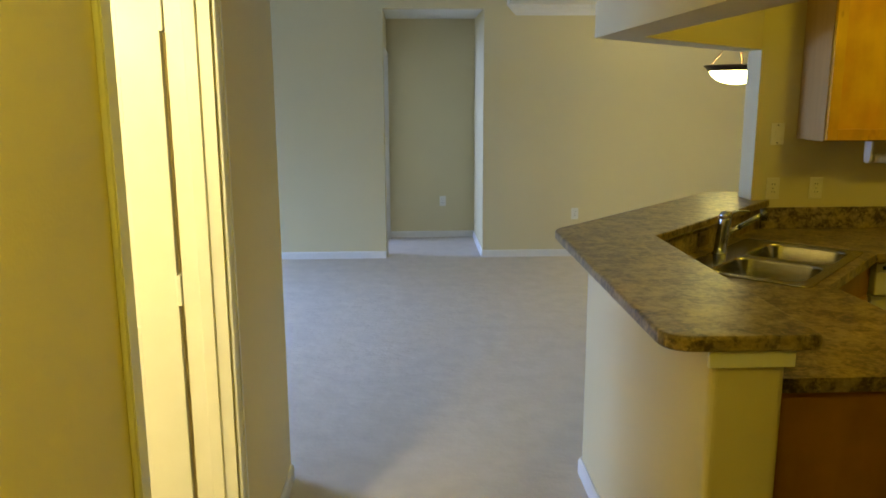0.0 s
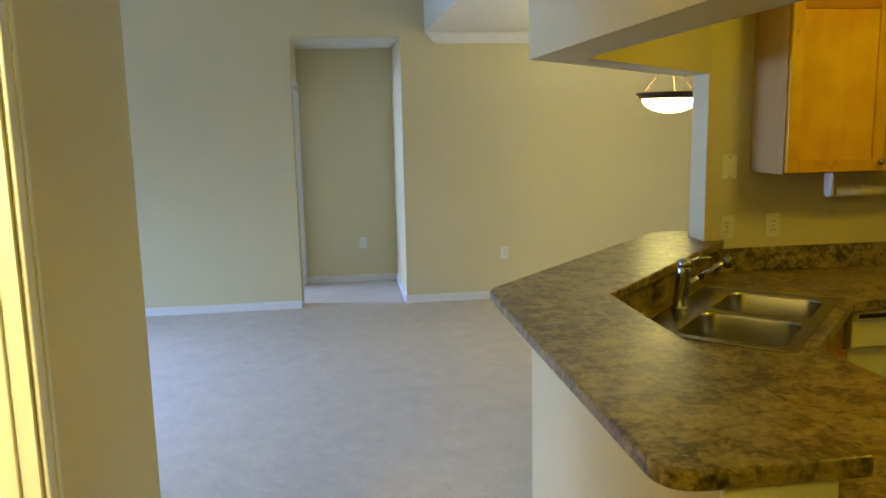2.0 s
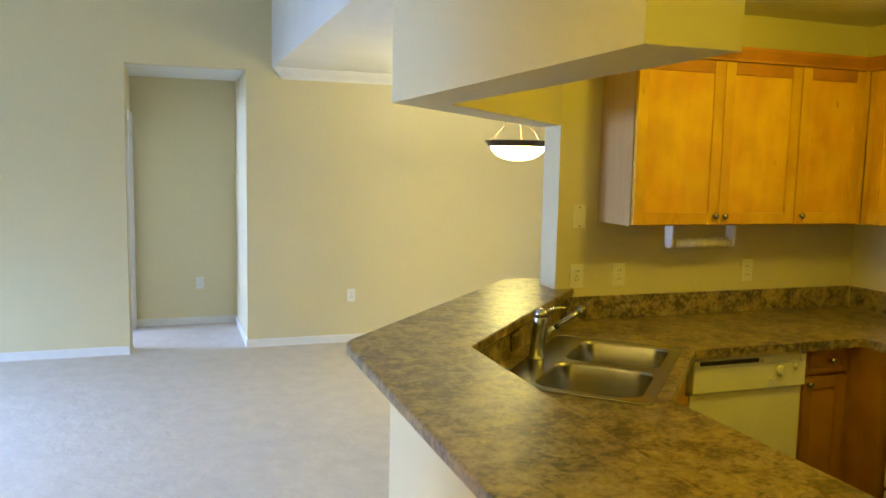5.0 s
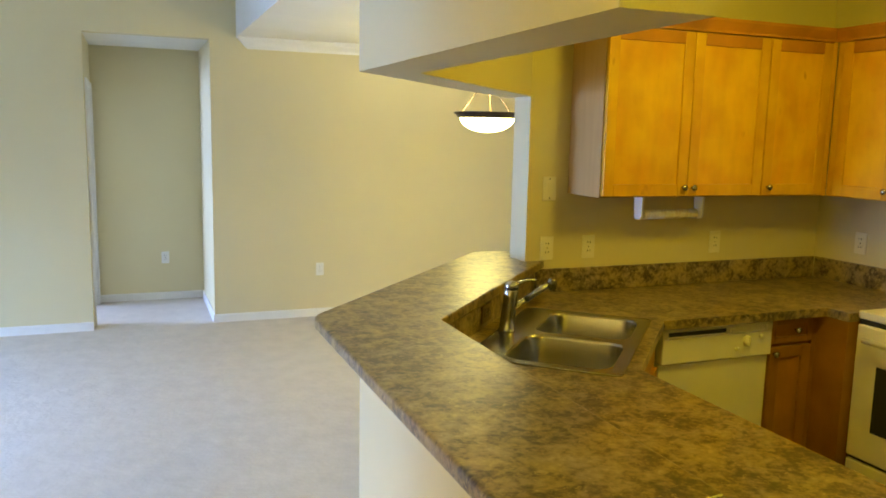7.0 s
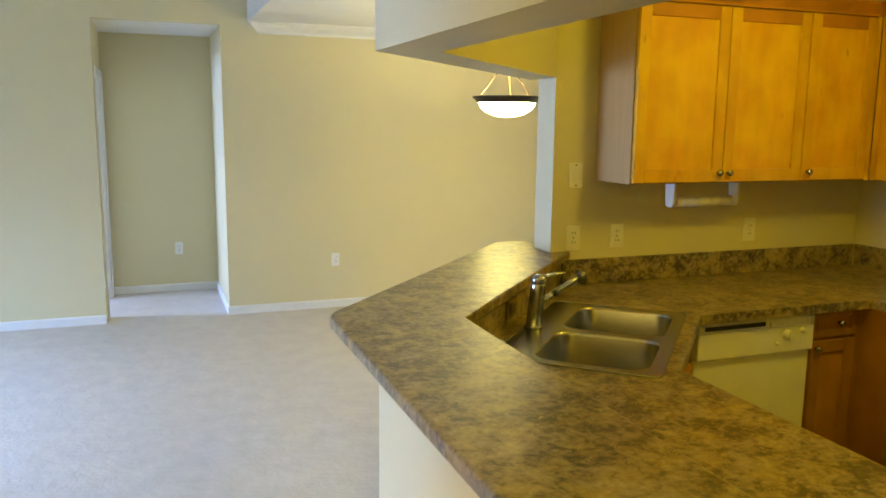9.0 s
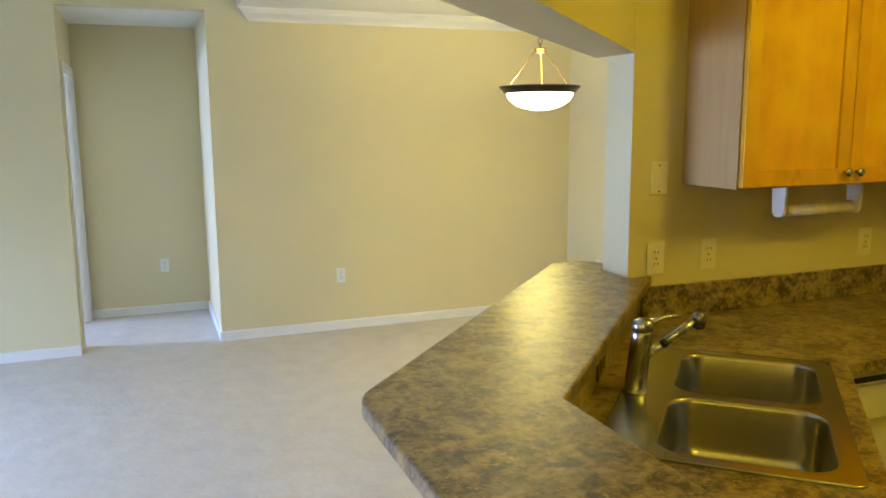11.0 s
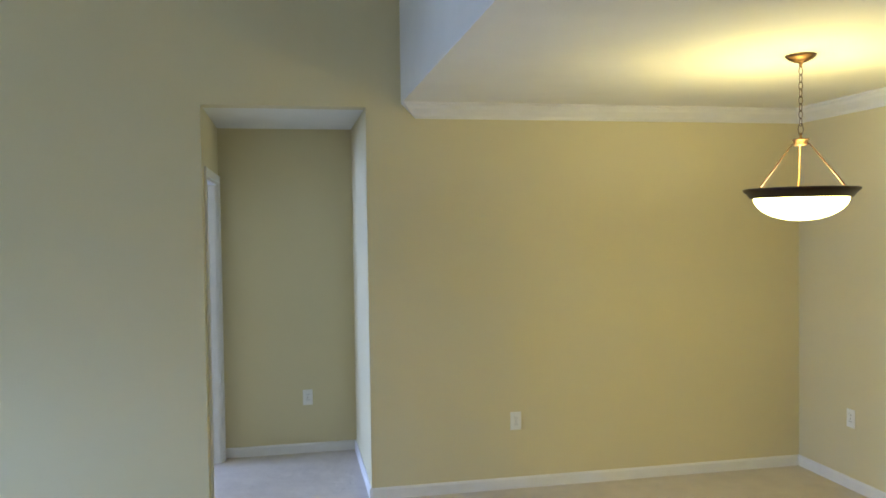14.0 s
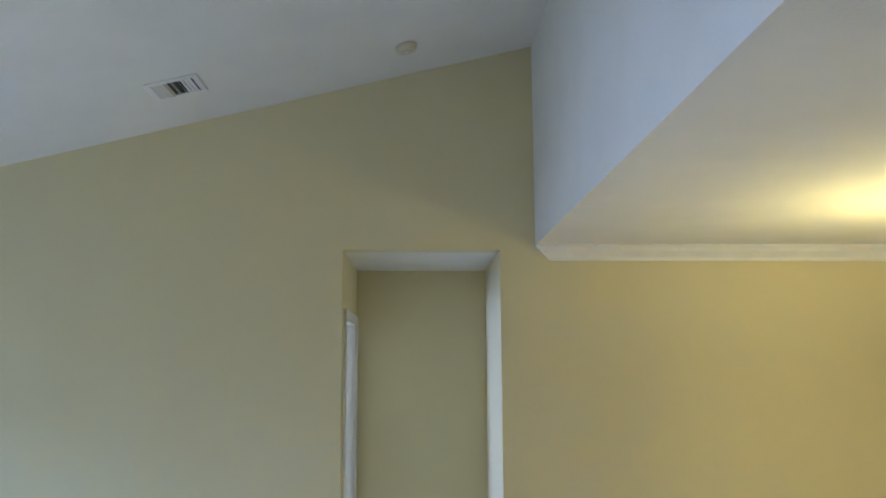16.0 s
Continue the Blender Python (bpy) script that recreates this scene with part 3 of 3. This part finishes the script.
    lo = [[bm.verts.new((*p, z)) for p in q] for q, z in ((a, 0.005), (c, 0.0072), (b, 0.0055), (b, 0.001))]
    for p, q in zip(lo, lo[1:]):
        for i in range(len(a)):
            j = (i + 1) % len(a)
            bm.faces.new((p[i], q[i], q[j], p[j])).smooth = True
    part("rim", bm, STEEL, t)
    for cx, cy, w, h in bowls:
        bm = B()
        rings = [[bm.verts.new((*p, z)) for p in rrect(cx, cy, w - 2 * i, h - 2 * i, r)] for i, z, r in
                 ((-0.004, 0.0052, 0.072), (0.0, 0.0066, 0.07), (0.004, 0.003, 0.07), (0.007, -0.006, 0.068), (0.014, -0.11, 0.065), (0.022, -0.145, 0.06), (0.045, -0.162, 0.05), (0.09, -0.168, 0.03))]
        for p, q in zip(rings, rings[1:]):
            for i in range(len(p)):
                j = (i + 1) % len(p)
                bm.faces.new((p[i], p[j], q[j], q[i])).smooth = True
        bm.faces.new(rings[-1])
        bmesh.ops.recalc_face_normals(bm, faces=bm.faces)
        for f in bm.faces:
            f.normal_flip()
        bowl = part("bowl", bm, STEEL, t)
        bm = B()
        lathe(bm, [(0.045, -0.1675), (0.045, -0.164), (0.036, -0.163), (0.03, -0.166)], (cx, cy, 0), 24)
        part("drain", bm, CHROME, bowl, "chrome sink drain")
    return t


make_sink(SINK)


def make_faucet(m):
    """Lever faucet with a pull-out spray, spout along its own x."""
    t = thing("kitchen_faucet", "chrome single-lever faucet with pull-out spray", "faucet", m)
    LEAN = Matrix(((1, 0, 0.10, 0), (0, 1, 0, 0), (0, 0, 1, 0), (0, 0, 0, 1)))
    bm = B()
    lathe(bm, [(0.034, 0), (0.034, 0.004), (0.031, 0.008), (0.029, 0.011), (0.0285, 0.06), (0.028, 0.13), (0.0275, 0.158), (0.0265, 0.162)], m=LEAN)
    part("body", bm, CHROME, t)
    bm = B()
    lathe(bm, [(0.0265, 0.164), (0.0278, 0.166), (0.0278, 0.180), (0.024, 0.190), (0.010, 0.195), (0.001, 0.1955)], m=LEAN)
    blade = [(0.012, 0.180), (0.032, 0.189), (0.054, 0.195), (0.076, 0.197), (0.096, 0.196), (0.104, 0.195)]
    rows = [[bm.verts.new((x + 0.018, y * w, z + h)) for y, h in ((-1, -0.003), (-0.6, 0.003), (0.6, 0.003), (1, -0.003), (0, -0.005))] for (x, z), w in zip(blade, (0.019, 0.016, 0.013, 0.0115, 0.010, 0.006))]
    for p, q in zip(rows, rows[1:]):
        for i in range(5):
            bm.faces.new((p[i], p[(i + 1) % 5], q[(i + 1) % 5], q[i])).smooth = True
    bm.faces.new(rows[0])
    bm.faces.new(rows[-1])
    bmesh.ops.recalc_face_normals(bm, faces=bm.faces)
    part("lever", bm, CHROME, t)
    bm = B()
    tube(bm, [(0.025, 0, 0.088), (0.05, 0, 0.104), (0.078, 0, 0.1205)], [0.0105, 0.0105, 0.0105])
    tube(bm, [(0.084, 0, 0.124), (0.13, 0, 0.151), (0.18, 0, 0.181)], [0.0115, 0.0118, 0.012])
    spout = part("spout", bm, CHROME, t)
    bm = B()
    tube(bm, [(0.077, 0, 0.120), (0.086, 0, 0.1253)], [0.0125, 0.0125])
    part("collar", bm, BLACK, spout, "black plastic collar")
    bm = B()
    lathe(bm, [(0.001, -0.032), (0.012, -0.031), (0.0165, -0.024), (0.0195, -0.008), (0.0185, 0.006), (0.012, 0.015), (0.001, 0.018)], (0.186, 0, 0.184))
    part("spray_head", bm, material("dark_satin_metal", (0.22, 0.21, 0.20), 0.25, 0.9), spout, "dark spray head")
    return t


make_faucet(pose(1.640, 3.487, 0.919, 0, 0, -5))


# ---- kitchen cabinets ----
def shaker(parent, w, h, m, name="door", knob=None, frame_w=0.055, woods=(MAPLE, MAPLE_DARK, MAPLE_RED)):
    """A framed door or drawer front, its own x across, z up, front towards -y; knob: (x, z)."""
    bm = B()
    box(bm, frame_w - 0.004, w - frame_w + 0.004, -0.010, -0.001, frame_w - 0.004, h - frame_w + 0.004)
    panel = part(name, bm, woods[0], parent)
    panel.matrix_basis = m
    for x0, x1, z0, z1 in ((0, frame_w, 0, h), (w - frame_w, w, 0, h), (frame_w, w - frame_w, 0, frame_w), (frame_w, w - frame_w, h - frame_w, h)):
        bm = B()
        box(bm, x0, x1, -0.020, 0, z0, z1, 0.003)
        # the third wood goes on the top rail only, darker and redder upstairs on wall cabinets
        part("rail" if x1 - x0 > z1 - z0 else "stile", bm, woods[2] if z1 == h and z0 > 0 else woods[1], panel)
    if knob:
        bm = B()
        lathe(bm, [(0.006, 0), (0.006, 0.012), (0.014, 0.017), (0.015, 0.024), (0.010, 0.029), (0.002, 0.030)], m=Matrix.Translation((knob[0], -0.020, knob[1])) @ pose(0, 0, 0, 90), steps=20)
        part("knob", bm, CHROME, panel, "polished metal knob")
    return panel


UB, UT, UF = 1.396, 2.16, 3.868


def upper(label, x0, x1, m=None, doors=(), side=False):
    t = thing("upper_cabinet", label, "cabinet", m, group="wall cabinets")
    bm = B()
    box(bm, x0, x1, 0, KWALL - UF - 0.001, UB, UT)
    part("body", bm, MAPLE_SIDE if side else MAPLE_DARK, t, "pale veneer side panel" if side else "")
    for dx, w, kn in doors:
        shaker(t, w, UT - UB - 0.012, pose(dx, 0, UB + 0.006), knob=(kn, 0.04))
    return t


upper("honey maple wall cabinet with two framed doors", 2.276, 3.192, pose(0, UF, 0), ((2.282, 0.461, 0.436), (2.747, 0.442, 0.025)), True)
c = upper("honey maple wall cabinet with one door beside the corner", 3.194, 3.617, pose(0, UF, 0), ((3.197, 0.39, 0.03),))
bm = B()
box(bm, 3.589, 3.617, -0.019, -0.001, UB, UT, 0.002)
part("filler", bm, MAPLE_DARK, c)
upper("honey maple wall cabinet beside the corner", 0.0, 0.76, pose(3.622, UF - 0.02, 0, 0, 0, -90), ((0.05, 0.34, 0.31), (0.395, 0.34, 0.03)))
CAP = [(0, 0), (0, 0.012), (0.028, 0.05), (0.032, 0.062), (-0.04, 0.062), (-0.04, 0)]
for i, (a, b, s) in enumerate((((2.276, UF - 0.022, UT), (3.597, UF - 0.022, UT), -1), ((3.595, UF - 0.022, UT), (3.595, 3.06, UT), -1), ((2.276, KWALL - 0.002, UT), (2.276, UF - 0.022, UT), -1))):
    o = run("cabinet_crown", CAP, a, b, s, MAPLE_RED, "maple crown trim on the wall cabinets", "cabinet trim")
    del o["kind"]

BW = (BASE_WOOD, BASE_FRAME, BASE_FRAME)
BF = 3.525                                      # base cabinet fronts under the kitchen wall
t = thing("sink_cabinet", "dark-stained maple diagonal sink cabinet with two doors", "cabinet")
bm = B()
prism(bm, [(1.825, 2.94), (2.37, 3.525), (2.37, 3.90), (1.825, 3.50)], 0.10, 0.72)
prism(bm, [(1.845, 2.955), (2.37, 3.52), (2.37, 3.56), (1.825, 2.98)], 0.72, 0.872)
prism(bm, [(1.84, 3.03), (2.32, 3.55), (2.32, 3.85), (1.84, 3.45)], 0, 0.10)
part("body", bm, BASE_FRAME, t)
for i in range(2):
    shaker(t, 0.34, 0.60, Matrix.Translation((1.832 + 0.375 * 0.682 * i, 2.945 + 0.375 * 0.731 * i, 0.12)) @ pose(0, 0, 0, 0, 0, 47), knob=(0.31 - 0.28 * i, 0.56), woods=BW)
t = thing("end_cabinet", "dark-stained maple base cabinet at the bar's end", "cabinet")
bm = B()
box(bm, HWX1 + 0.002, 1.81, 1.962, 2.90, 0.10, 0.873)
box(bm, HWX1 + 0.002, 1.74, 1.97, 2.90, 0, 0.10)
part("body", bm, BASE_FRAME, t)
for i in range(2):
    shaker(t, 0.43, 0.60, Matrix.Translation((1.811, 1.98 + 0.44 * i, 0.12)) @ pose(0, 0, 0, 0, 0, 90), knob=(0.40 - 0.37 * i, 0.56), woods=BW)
    shaker(t, 0.43, 0.13, Matrix.Translation((1.811, 1.98 + 0.44 * i, 0.73)) @ pose(0, 0, 0, 0, 0, 90), "drawer_front", (0.215, 0.065), 0.03, woods=BW)
t = thing("drawer_cabinet", "dark-stained maple base cabinet with a drawer over a door", "cabinet")
bm = B()
box(bm, 2.990, 3.265, BF, KWALL - 0.002, 0.10, 0.873)
box(bm, 2.990, 3.265, BF + 0.06, KWALL - 0.002, 0, 0.10)
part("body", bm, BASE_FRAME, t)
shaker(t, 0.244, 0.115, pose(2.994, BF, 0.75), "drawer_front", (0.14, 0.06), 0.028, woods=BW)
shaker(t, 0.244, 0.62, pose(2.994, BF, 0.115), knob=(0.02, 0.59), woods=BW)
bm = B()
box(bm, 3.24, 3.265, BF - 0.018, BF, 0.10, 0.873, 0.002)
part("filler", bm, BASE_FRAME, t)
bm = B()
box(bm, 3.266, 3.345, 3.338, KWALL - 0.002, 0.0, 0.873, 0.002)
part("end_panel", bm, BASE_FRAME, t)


def make_dishwasher(m):
    t = thing("dishwasher", "cream built-in dishwasher with a dial", "dishwasher", m)
    w = 0.60
    bm = B()
    box(bm, 0.004, w - 0.004, 0.03, 0.58, 0.0, 0.866)
    part("body", bm, CREAM, t)
    bm = B()
    box(bm, 0, w, 0.004, 0.03, 0.12, 0.702, 0.005)
    part("door", bm, CREAM, t)
    bm = B()
    box(bm, 0.01, w - 0.01, 0.05, 0.07, 0.01, 0.11)
    part("kick_plate", bm, SLOT, t, "dark kick plate")
    bm = B()
    box(bm, 0, w, -0.016, 0.03, 0.708, 0.822, 0.006)
    box(bm, 0, 0.03, -0.016, 0.03, 0.820, 0.866, 0.004)
    box(bm, 0.0, w, -0.016, 0.03, 0.850, 0.866, 0.004)
    box(bm, w - 0.03, w, -0.016, 0.03, 0.820, 0.866, 0.004)
    box(bm, 0.03, w - 0.03, -0.004, 0.03, 0.820, 0.852)
    panel = part("control_panel", bm, CREAM, t)
    bm = B()
    box(bm, 0.03, 0.345, -0.006, 0.002, 0.828, 0.846)
    part("handle_slot", bm, SLOT, panel, "dark recessed handle slot")
    bm = B()
    box(bm, 0.36, 0.385, -0.022, -0.012, 0.826, 0.846, 0.003)
    part("latch", bm, CREAM, panel)
    for x, z, r in ((0.455, 0.785, 0.024), (0.535, 0.80, 0.011), (0.40, 0.752, 0.008)):
        bm = B()
        lathe(bm, [(r, 0), (r, 0.008), (r * 0.8, 0.014), (r * 0.1, 0.015)], m=Matrix.Translation((x, -0.016, z)) @ pose(0, 0, 0, 90), steps=20)
        if r > 0.02:
            box(bm, x - 0.003, x + 0.003, -0.038, -0.03, z - 0.02, z + 0.02, 0.002)
        part("dial" if r > 0.02 else "button", bm, CREAM, panel)
    return t


make_dishwasher(pose(2.384, 3.507, 0))


def make_stove(m):
    """A range that faces its own -y, 0.76 wide from x = 0."""
    t = thing("stove", "cream electric range with a dark oven window", "stove", m)
    w = 0.755
    bm = B()
    box(bm, 0, w, 0.03, 0.64, 0.02, 0.88)
    for x in (0.03, w - 0.06):
        box(bm, x, x + 0.03, 0.06, 0.09, 0, 0.02)
    part("body", bm, CREAM, t)
    bm = B()
    box(bm, -0.002, w + 0.002, 0.0, 0.645, 0.892, 0.928, 0.008)
    part("cooktop", bm, CREAM, t)
    # dark strips paint the shade into the gaps above oven door and drawer
    bm = B()
    box(bm, 0.003, w - 0.003, 0.012, 0.031, 0.866, 0.893)
    part("gap_shade_strip", bm, SLOT, t, "dark strip painting the shade in the gap above the oven door")
    bm = B()
    box(bm, 0.003, w - 0.003, 0.012, 0.031, 0.243, 0.262)
    part("gap_shade_strip", bm, SLOT, t, "dark strip painting the shade in the gap above the drawer")
    bm = B()
    box(bm, 0.005, w - 0.005, -0.004, 0.03, 0.26, 0.868, 0.008)
    door = part("oven_door", bm, CREAM, t)
    bm = B()
    box(bm, 0.12, w - 0.12, -0.007, -0.004, 0.40, 0.70, 0.002)
    part("oven_window", bm, BLACK, door, "dark glass oven window")
    bm = B()
    tube(bm, [(0.07, -0.005, 0.80), (0.07, -0.045, 0.81), (w - 0.07, -0.045, 0.81), (w - 0.07, -0.005, 0.80)], [0.012] * 4)
    part("handle", bm, CREAM, door)
    bm = B()
    box(bm, 0.005, w - 0.005, 0.0, 0.03, 0.06, 0.245, 0.006)
    part("drawer", bm, CREAM, t)
    bm = B()
    box(bm, 0.0, w, 0.58, 0.64, 0.928, 1.08, 0.008)
    part("control_panel", bm, CREAM, t)
    for x, y, r in ((0.19, 0.17, 0.10), (0.57, 0.17, 0.08), (0.19, 0.42, 0.08), (0.57, 0.42, 0.10)):
        bm = B()
        for k in range(4):
            q = r * (1 - 0.22 * k)
            lathe(bm, [(q, 0.929), (q, 0.938), (q - 0.009, 0.938), (q - 0.009, 0.929)], (x, y, 0), 24)
        part("burner", bm, BLACK, t, "black coil burner")
    return t


make_stove(pose(3.312, 3.33, 0, 0, 0, -90))

# paper towel holder under the wall cabinet
t = thing("paper_towel_holder", "white paper towel holder with an almost bare roll", "towel holder", pose(2.643, 4.0, UB))
bm = B()
box(bm, -0.06, 0.31, -0.035, 0.035, -0.008, -0.0005, 0.002)
part("base_plate", bm, PLASTIC, t)
for x in (-0.06, 0.30):
    bm = B()
    prism(bm, rounded([(-0.035, 0, 0), (0.035, 0, 0), (0.028, -0.12, 0.025), (-0.028, -0.12, 0.025)]), x, x + 0.012, 0.002, "yzx")
    part("arm", bm, PLASTIC, t)
bm = B()
rod(bm, (-0.045, 0, -0.095), (0.297, 0, -0.095), 0.012)
rod(bm, (-0.03, 0, -0.095), (0.285, 0, -0.095), 0.024, steps=24)
part("roll", bm, material("paper_core", (0.76, 0.70, 0.58), 0.8, second=(0.66, 0.56, 0.42), scale=30, stretch=(3, 1, 1)), t, "cream cardboard roll")


# ---- wall plates ----
def plate(label, m, kind="outlet", mat=PLASTIC):
    t = thing("wall_outlet" if kind == "outlet" else "light_switch", label, "outlet" if kind == "outlet" else "switch", m, group="wall plates")
    bm = B()
    box(bm, -0.036, 0.036, -0.006, 0, -0.058, 0.058, 0.003)
    part("cover", bm, mat, t)
    if kind == "outlet":
        for z in (-0.021, 0.021):
            bm = B()
            prism(bm, rounded([(-0.017, z - 0.015, 0.008), (0.017, z - 0.015, 0.008), (0.017, z + 0.015, 0.008), (-0.017, z + 0.015, 0.008)], 4), -0.009, -0.005, axes="xzy")
            face = part("socket", bm, mat, t)
            bm = B()
            for x in (-0.007, 0.007):
                box(bm, x - 0.0015, x + 0.0015, -0.0094, -0.0088, z - 0.003, z + 0.007)
            part("slots", bm, SLOT, face, "dark socket slots")
    else:
        bm = B()
        box(bm, -0.016, 0.016, -0.009, -0.005, -0.032, 0.032, 0.002)
        part("rocker", bm, mat, t)
    for z in ((0,) if kind == "outlet" else (-0.046, 0.046)):
        bm = B()
        lathe(bm, [(0.0035, 0.005), (0.0035, 0.0075), (0.001, 0.008)], m=Matrix.Translation((0, 0, z)) @ pose(0, 0, 0, 90), steps=10)
        part("screw", bm, CHROME if kind == "outlet" else BRONZE, t, "small metal screw")
    return t


O = "white duplex outlet on the cream wall"
plate(O, pose(1.874, FAR, 0.434))
plate(O, pose(-1.78, FAR, 0.456))
plate("white duplex outlet inside the passage", pose(0.592, NBACK, 0.416))
for y in (7.26, 6.87, 6.53):
    plate("white wall plate low on the dining wall", pose(EAST, y, 0.445, 0, 0, -90))
for x in (2.172, 2.406, 3.186):
    plate("ivory outlet above the kitchen backsplash", pose(x, KWALL, 1.131), mat=IVORY)
plate("ivory outlet beside the stove", pose(EAST, 3.85, 1.14, 0, 0, -90), mat=IVORY)
plate("brown outlet set sideways in the splash behind the faucet", pose(1.600, splash(1.600) - 0.017, 0.969, 0, 0, 47.2) @ pose(0, 0, 0, 0, 90, 0), mat=BROWN)
plate("ivory light switch on the kitchen wall", pose(2.174, KWALL, 1.419), "switch", IVORY)


# ---- pendant lamp ----
def make_pendant(m):
    t = thing("pendant_lamp", "lit bowl pendant lamp with a dark bronze rim on a chain", "pendant lamp", m)
    R = 0.245
    bm = B()
    lathe(bm, [(R - 0.045, -0.035), (R - 0.03, -0.035), (R - 0.012, -0.012), (R, -0.004), (R + 0.004, 0.006), (R - 0.006, 0.01), (R - 0.05, 0.004), (R - 0.05, -0.02)], steps=64, loop=True)
    part("rim", bm, BRONZE, t, "dark bronze rim ring")
    bm = B()
    n = 12
    outer = [((R - 0.042) * math.sin(math.pi / 2 * i / n), -0.03 - 0.108 * math.cos(math.pi / 2 * i / n)) for i in range(n + 1)]
    lathe(bm, [(max(r, 0.001), z) for r, z in outer] + [(max(r - 0.005, 0.001), z + 0.005) for r, z in reversed(outer)], steps=64)
    part("bowl", bm, GLOW, t, "glowing frosted glass bowl")
    for a in (57, 177, 297):
        bm = B()
        c, s = math.cos(radians(a)), math.sin(radians(a))
        tube(bm, [(0.205 * c, 0.205 * s, 0.004), (0.196 * c, 0.196 * s, 0.018), (0.044 * c, 0.044 * s, 0.206), (0.026 * c, 0.026 * s, 0.217)], [0.0036, 0.0036, 0.0036, 0.0034], 8)
        part("rod", bm, NICKEL, t)
    bm = B()
    lathe(bm, [(0.001, 0.204), (0.028, 0.205), (0.031, 0.208), (0.031, 0.226), (0.038, 0.228), (0.038, 0.233), (0.012, 0.236), (0.006, 0.242), (0.006, 0.262)], steps=24)
    part("hub", bm, NICKEL, t, "copper-coloured hub")
    bm = B()
    z = 0.262
    for k in range(9):
        mm = Matrix.Translation((0, 0, z + 0.016 + 0.033 * k)) @ pose(0, 0, 0, 90, 0, 90 * (k % 2))
        s = 0.022 if k == 0 else 0.0155
        ring = [mm @ Vector((0.6 * s * math.cos(q), s * 1.25 * math.sin(q), 0)) for q in [2 * math.pi * i / 12 for i in range(13)]]
        tube(bm, ring, [0.0021] * 13, 6)
    part("chain", bm, CHAIN, t, "dark metal chain")
    bm = B()
    lathe(bm, [(0.007, 0.560), (0.008, 0.578), (0.030, 0.584), (0.052, 0.596), (0.065, 0.609), (0.067, 0.615)], steps=32)
    part("canopy", bm, NICKEL, t, "copper-coloured ceiling canopy")
    return t


make_pendant(pose(2.773, 6.182, 1.826))


def flush_light(m):
    t = thing("ceiling_light", "lit round flush ceiling light", "ceiling light", m)
    bm = B()
    lathe(bm, [(0.17, -0.03), (0.18, -0.02), (0.18, 0.0)], steps=32)
    part("frame", bm, WHITE, t)
    bm = B()
    lathe(bm, [(0.01, -0.07), (0.10, -0.06), (0.16, -0.031)], steps=32)
    part("diffuser", bm, BULB, t, "glowing diffuser").visible_shadow = False
    return t


flush_light(pose(2.6, 2.72, FLAT))
flush_light(pose(0.42, 0.5, FLAT))
t = thing("wall_light", "lit globe wall light in the side room", "wall light", pose(-0.9, SY, 1.95))
bm = B()
box(bm, -0.06, 0.06, 0, 0.02, -0.06, 0.06, 0.004)
rod(bm, (0, 0.02, 0), (0, 0.13, 0), 0.012)
part("bracket", bm, CHROME, t)
bm = B()
bmesh.ops.create_uvsphere(bm, u_segments=24, v_segments=14, radius=0.085, matrix=Matrix.Translation((0, 0.21, 0)))
part("globe", bm, BULB, t, "glowing glass globe").visible_shadow = False

# ---- on the vaulted ceiling ----
SLOPE = -math.degrees(math.atan(0.245))


def on_vault(x, y):
    return pose(x, y, vault(x), 0, SLOPE, 0)


t = thing("ceiling_vent", "white ceiling air vent with a dark middle", "air vent", on_vault(-0.887, 7.17))
bm = B()
for q in ((-0.145, 0.145, -0.125, -0.095), (-0.145, 0.145, 0.095, 0.125), (-0.145, -0.112, -0.095, 0.095), (0.112, 0.145, -0.095, 0.095)):
    box(bm, *q, -0.012, -0.001, 0.003)
part("frame", bm, WHITE, t)
bm = B()
box(bm, -0.112, 0.112, -0.095, 0.095, -0.0025, -0.001)
part("backing", bm, SLOT, t, "dark duct opening")
for x, tilt in ((-0.10, -20), (-0.079, -20), (-0.058, -24), (-0.036, -60), (0.0, 84), (0.034, 62), (0.054, 24), (0.074, 18), (0.094, 18)):
    bm = B()
    box(bm, -0.011, 0.011, -0.095, 0.095, -0.001, 0.001, m=Matrix.Translation((x, 0, -0.010)) @ pose(0, 0, 0, 0, tilt, 0))
    part("slat", bm, WHITE, t)
t = thing("smoke_detector", "cream round smoke detector on the vaulted ceiling", "smoke detector", on_vault(0.37, 7.32))
bm = B()
lathe(bm, [(0.035, -0.036), (0.052, -0.03), (0.062, -0.012), (0.066, -0.001)], steps=32)
part("housing", bm, material("aged_cream_plastic", (0.66, 0.58, 0.40), 0.5), t)
bm = B()
lathe(bm, [(0.012, -0.040), (0.018, -0.0365)], steps=20)
part("test_button", bm, PLASTIC, t)
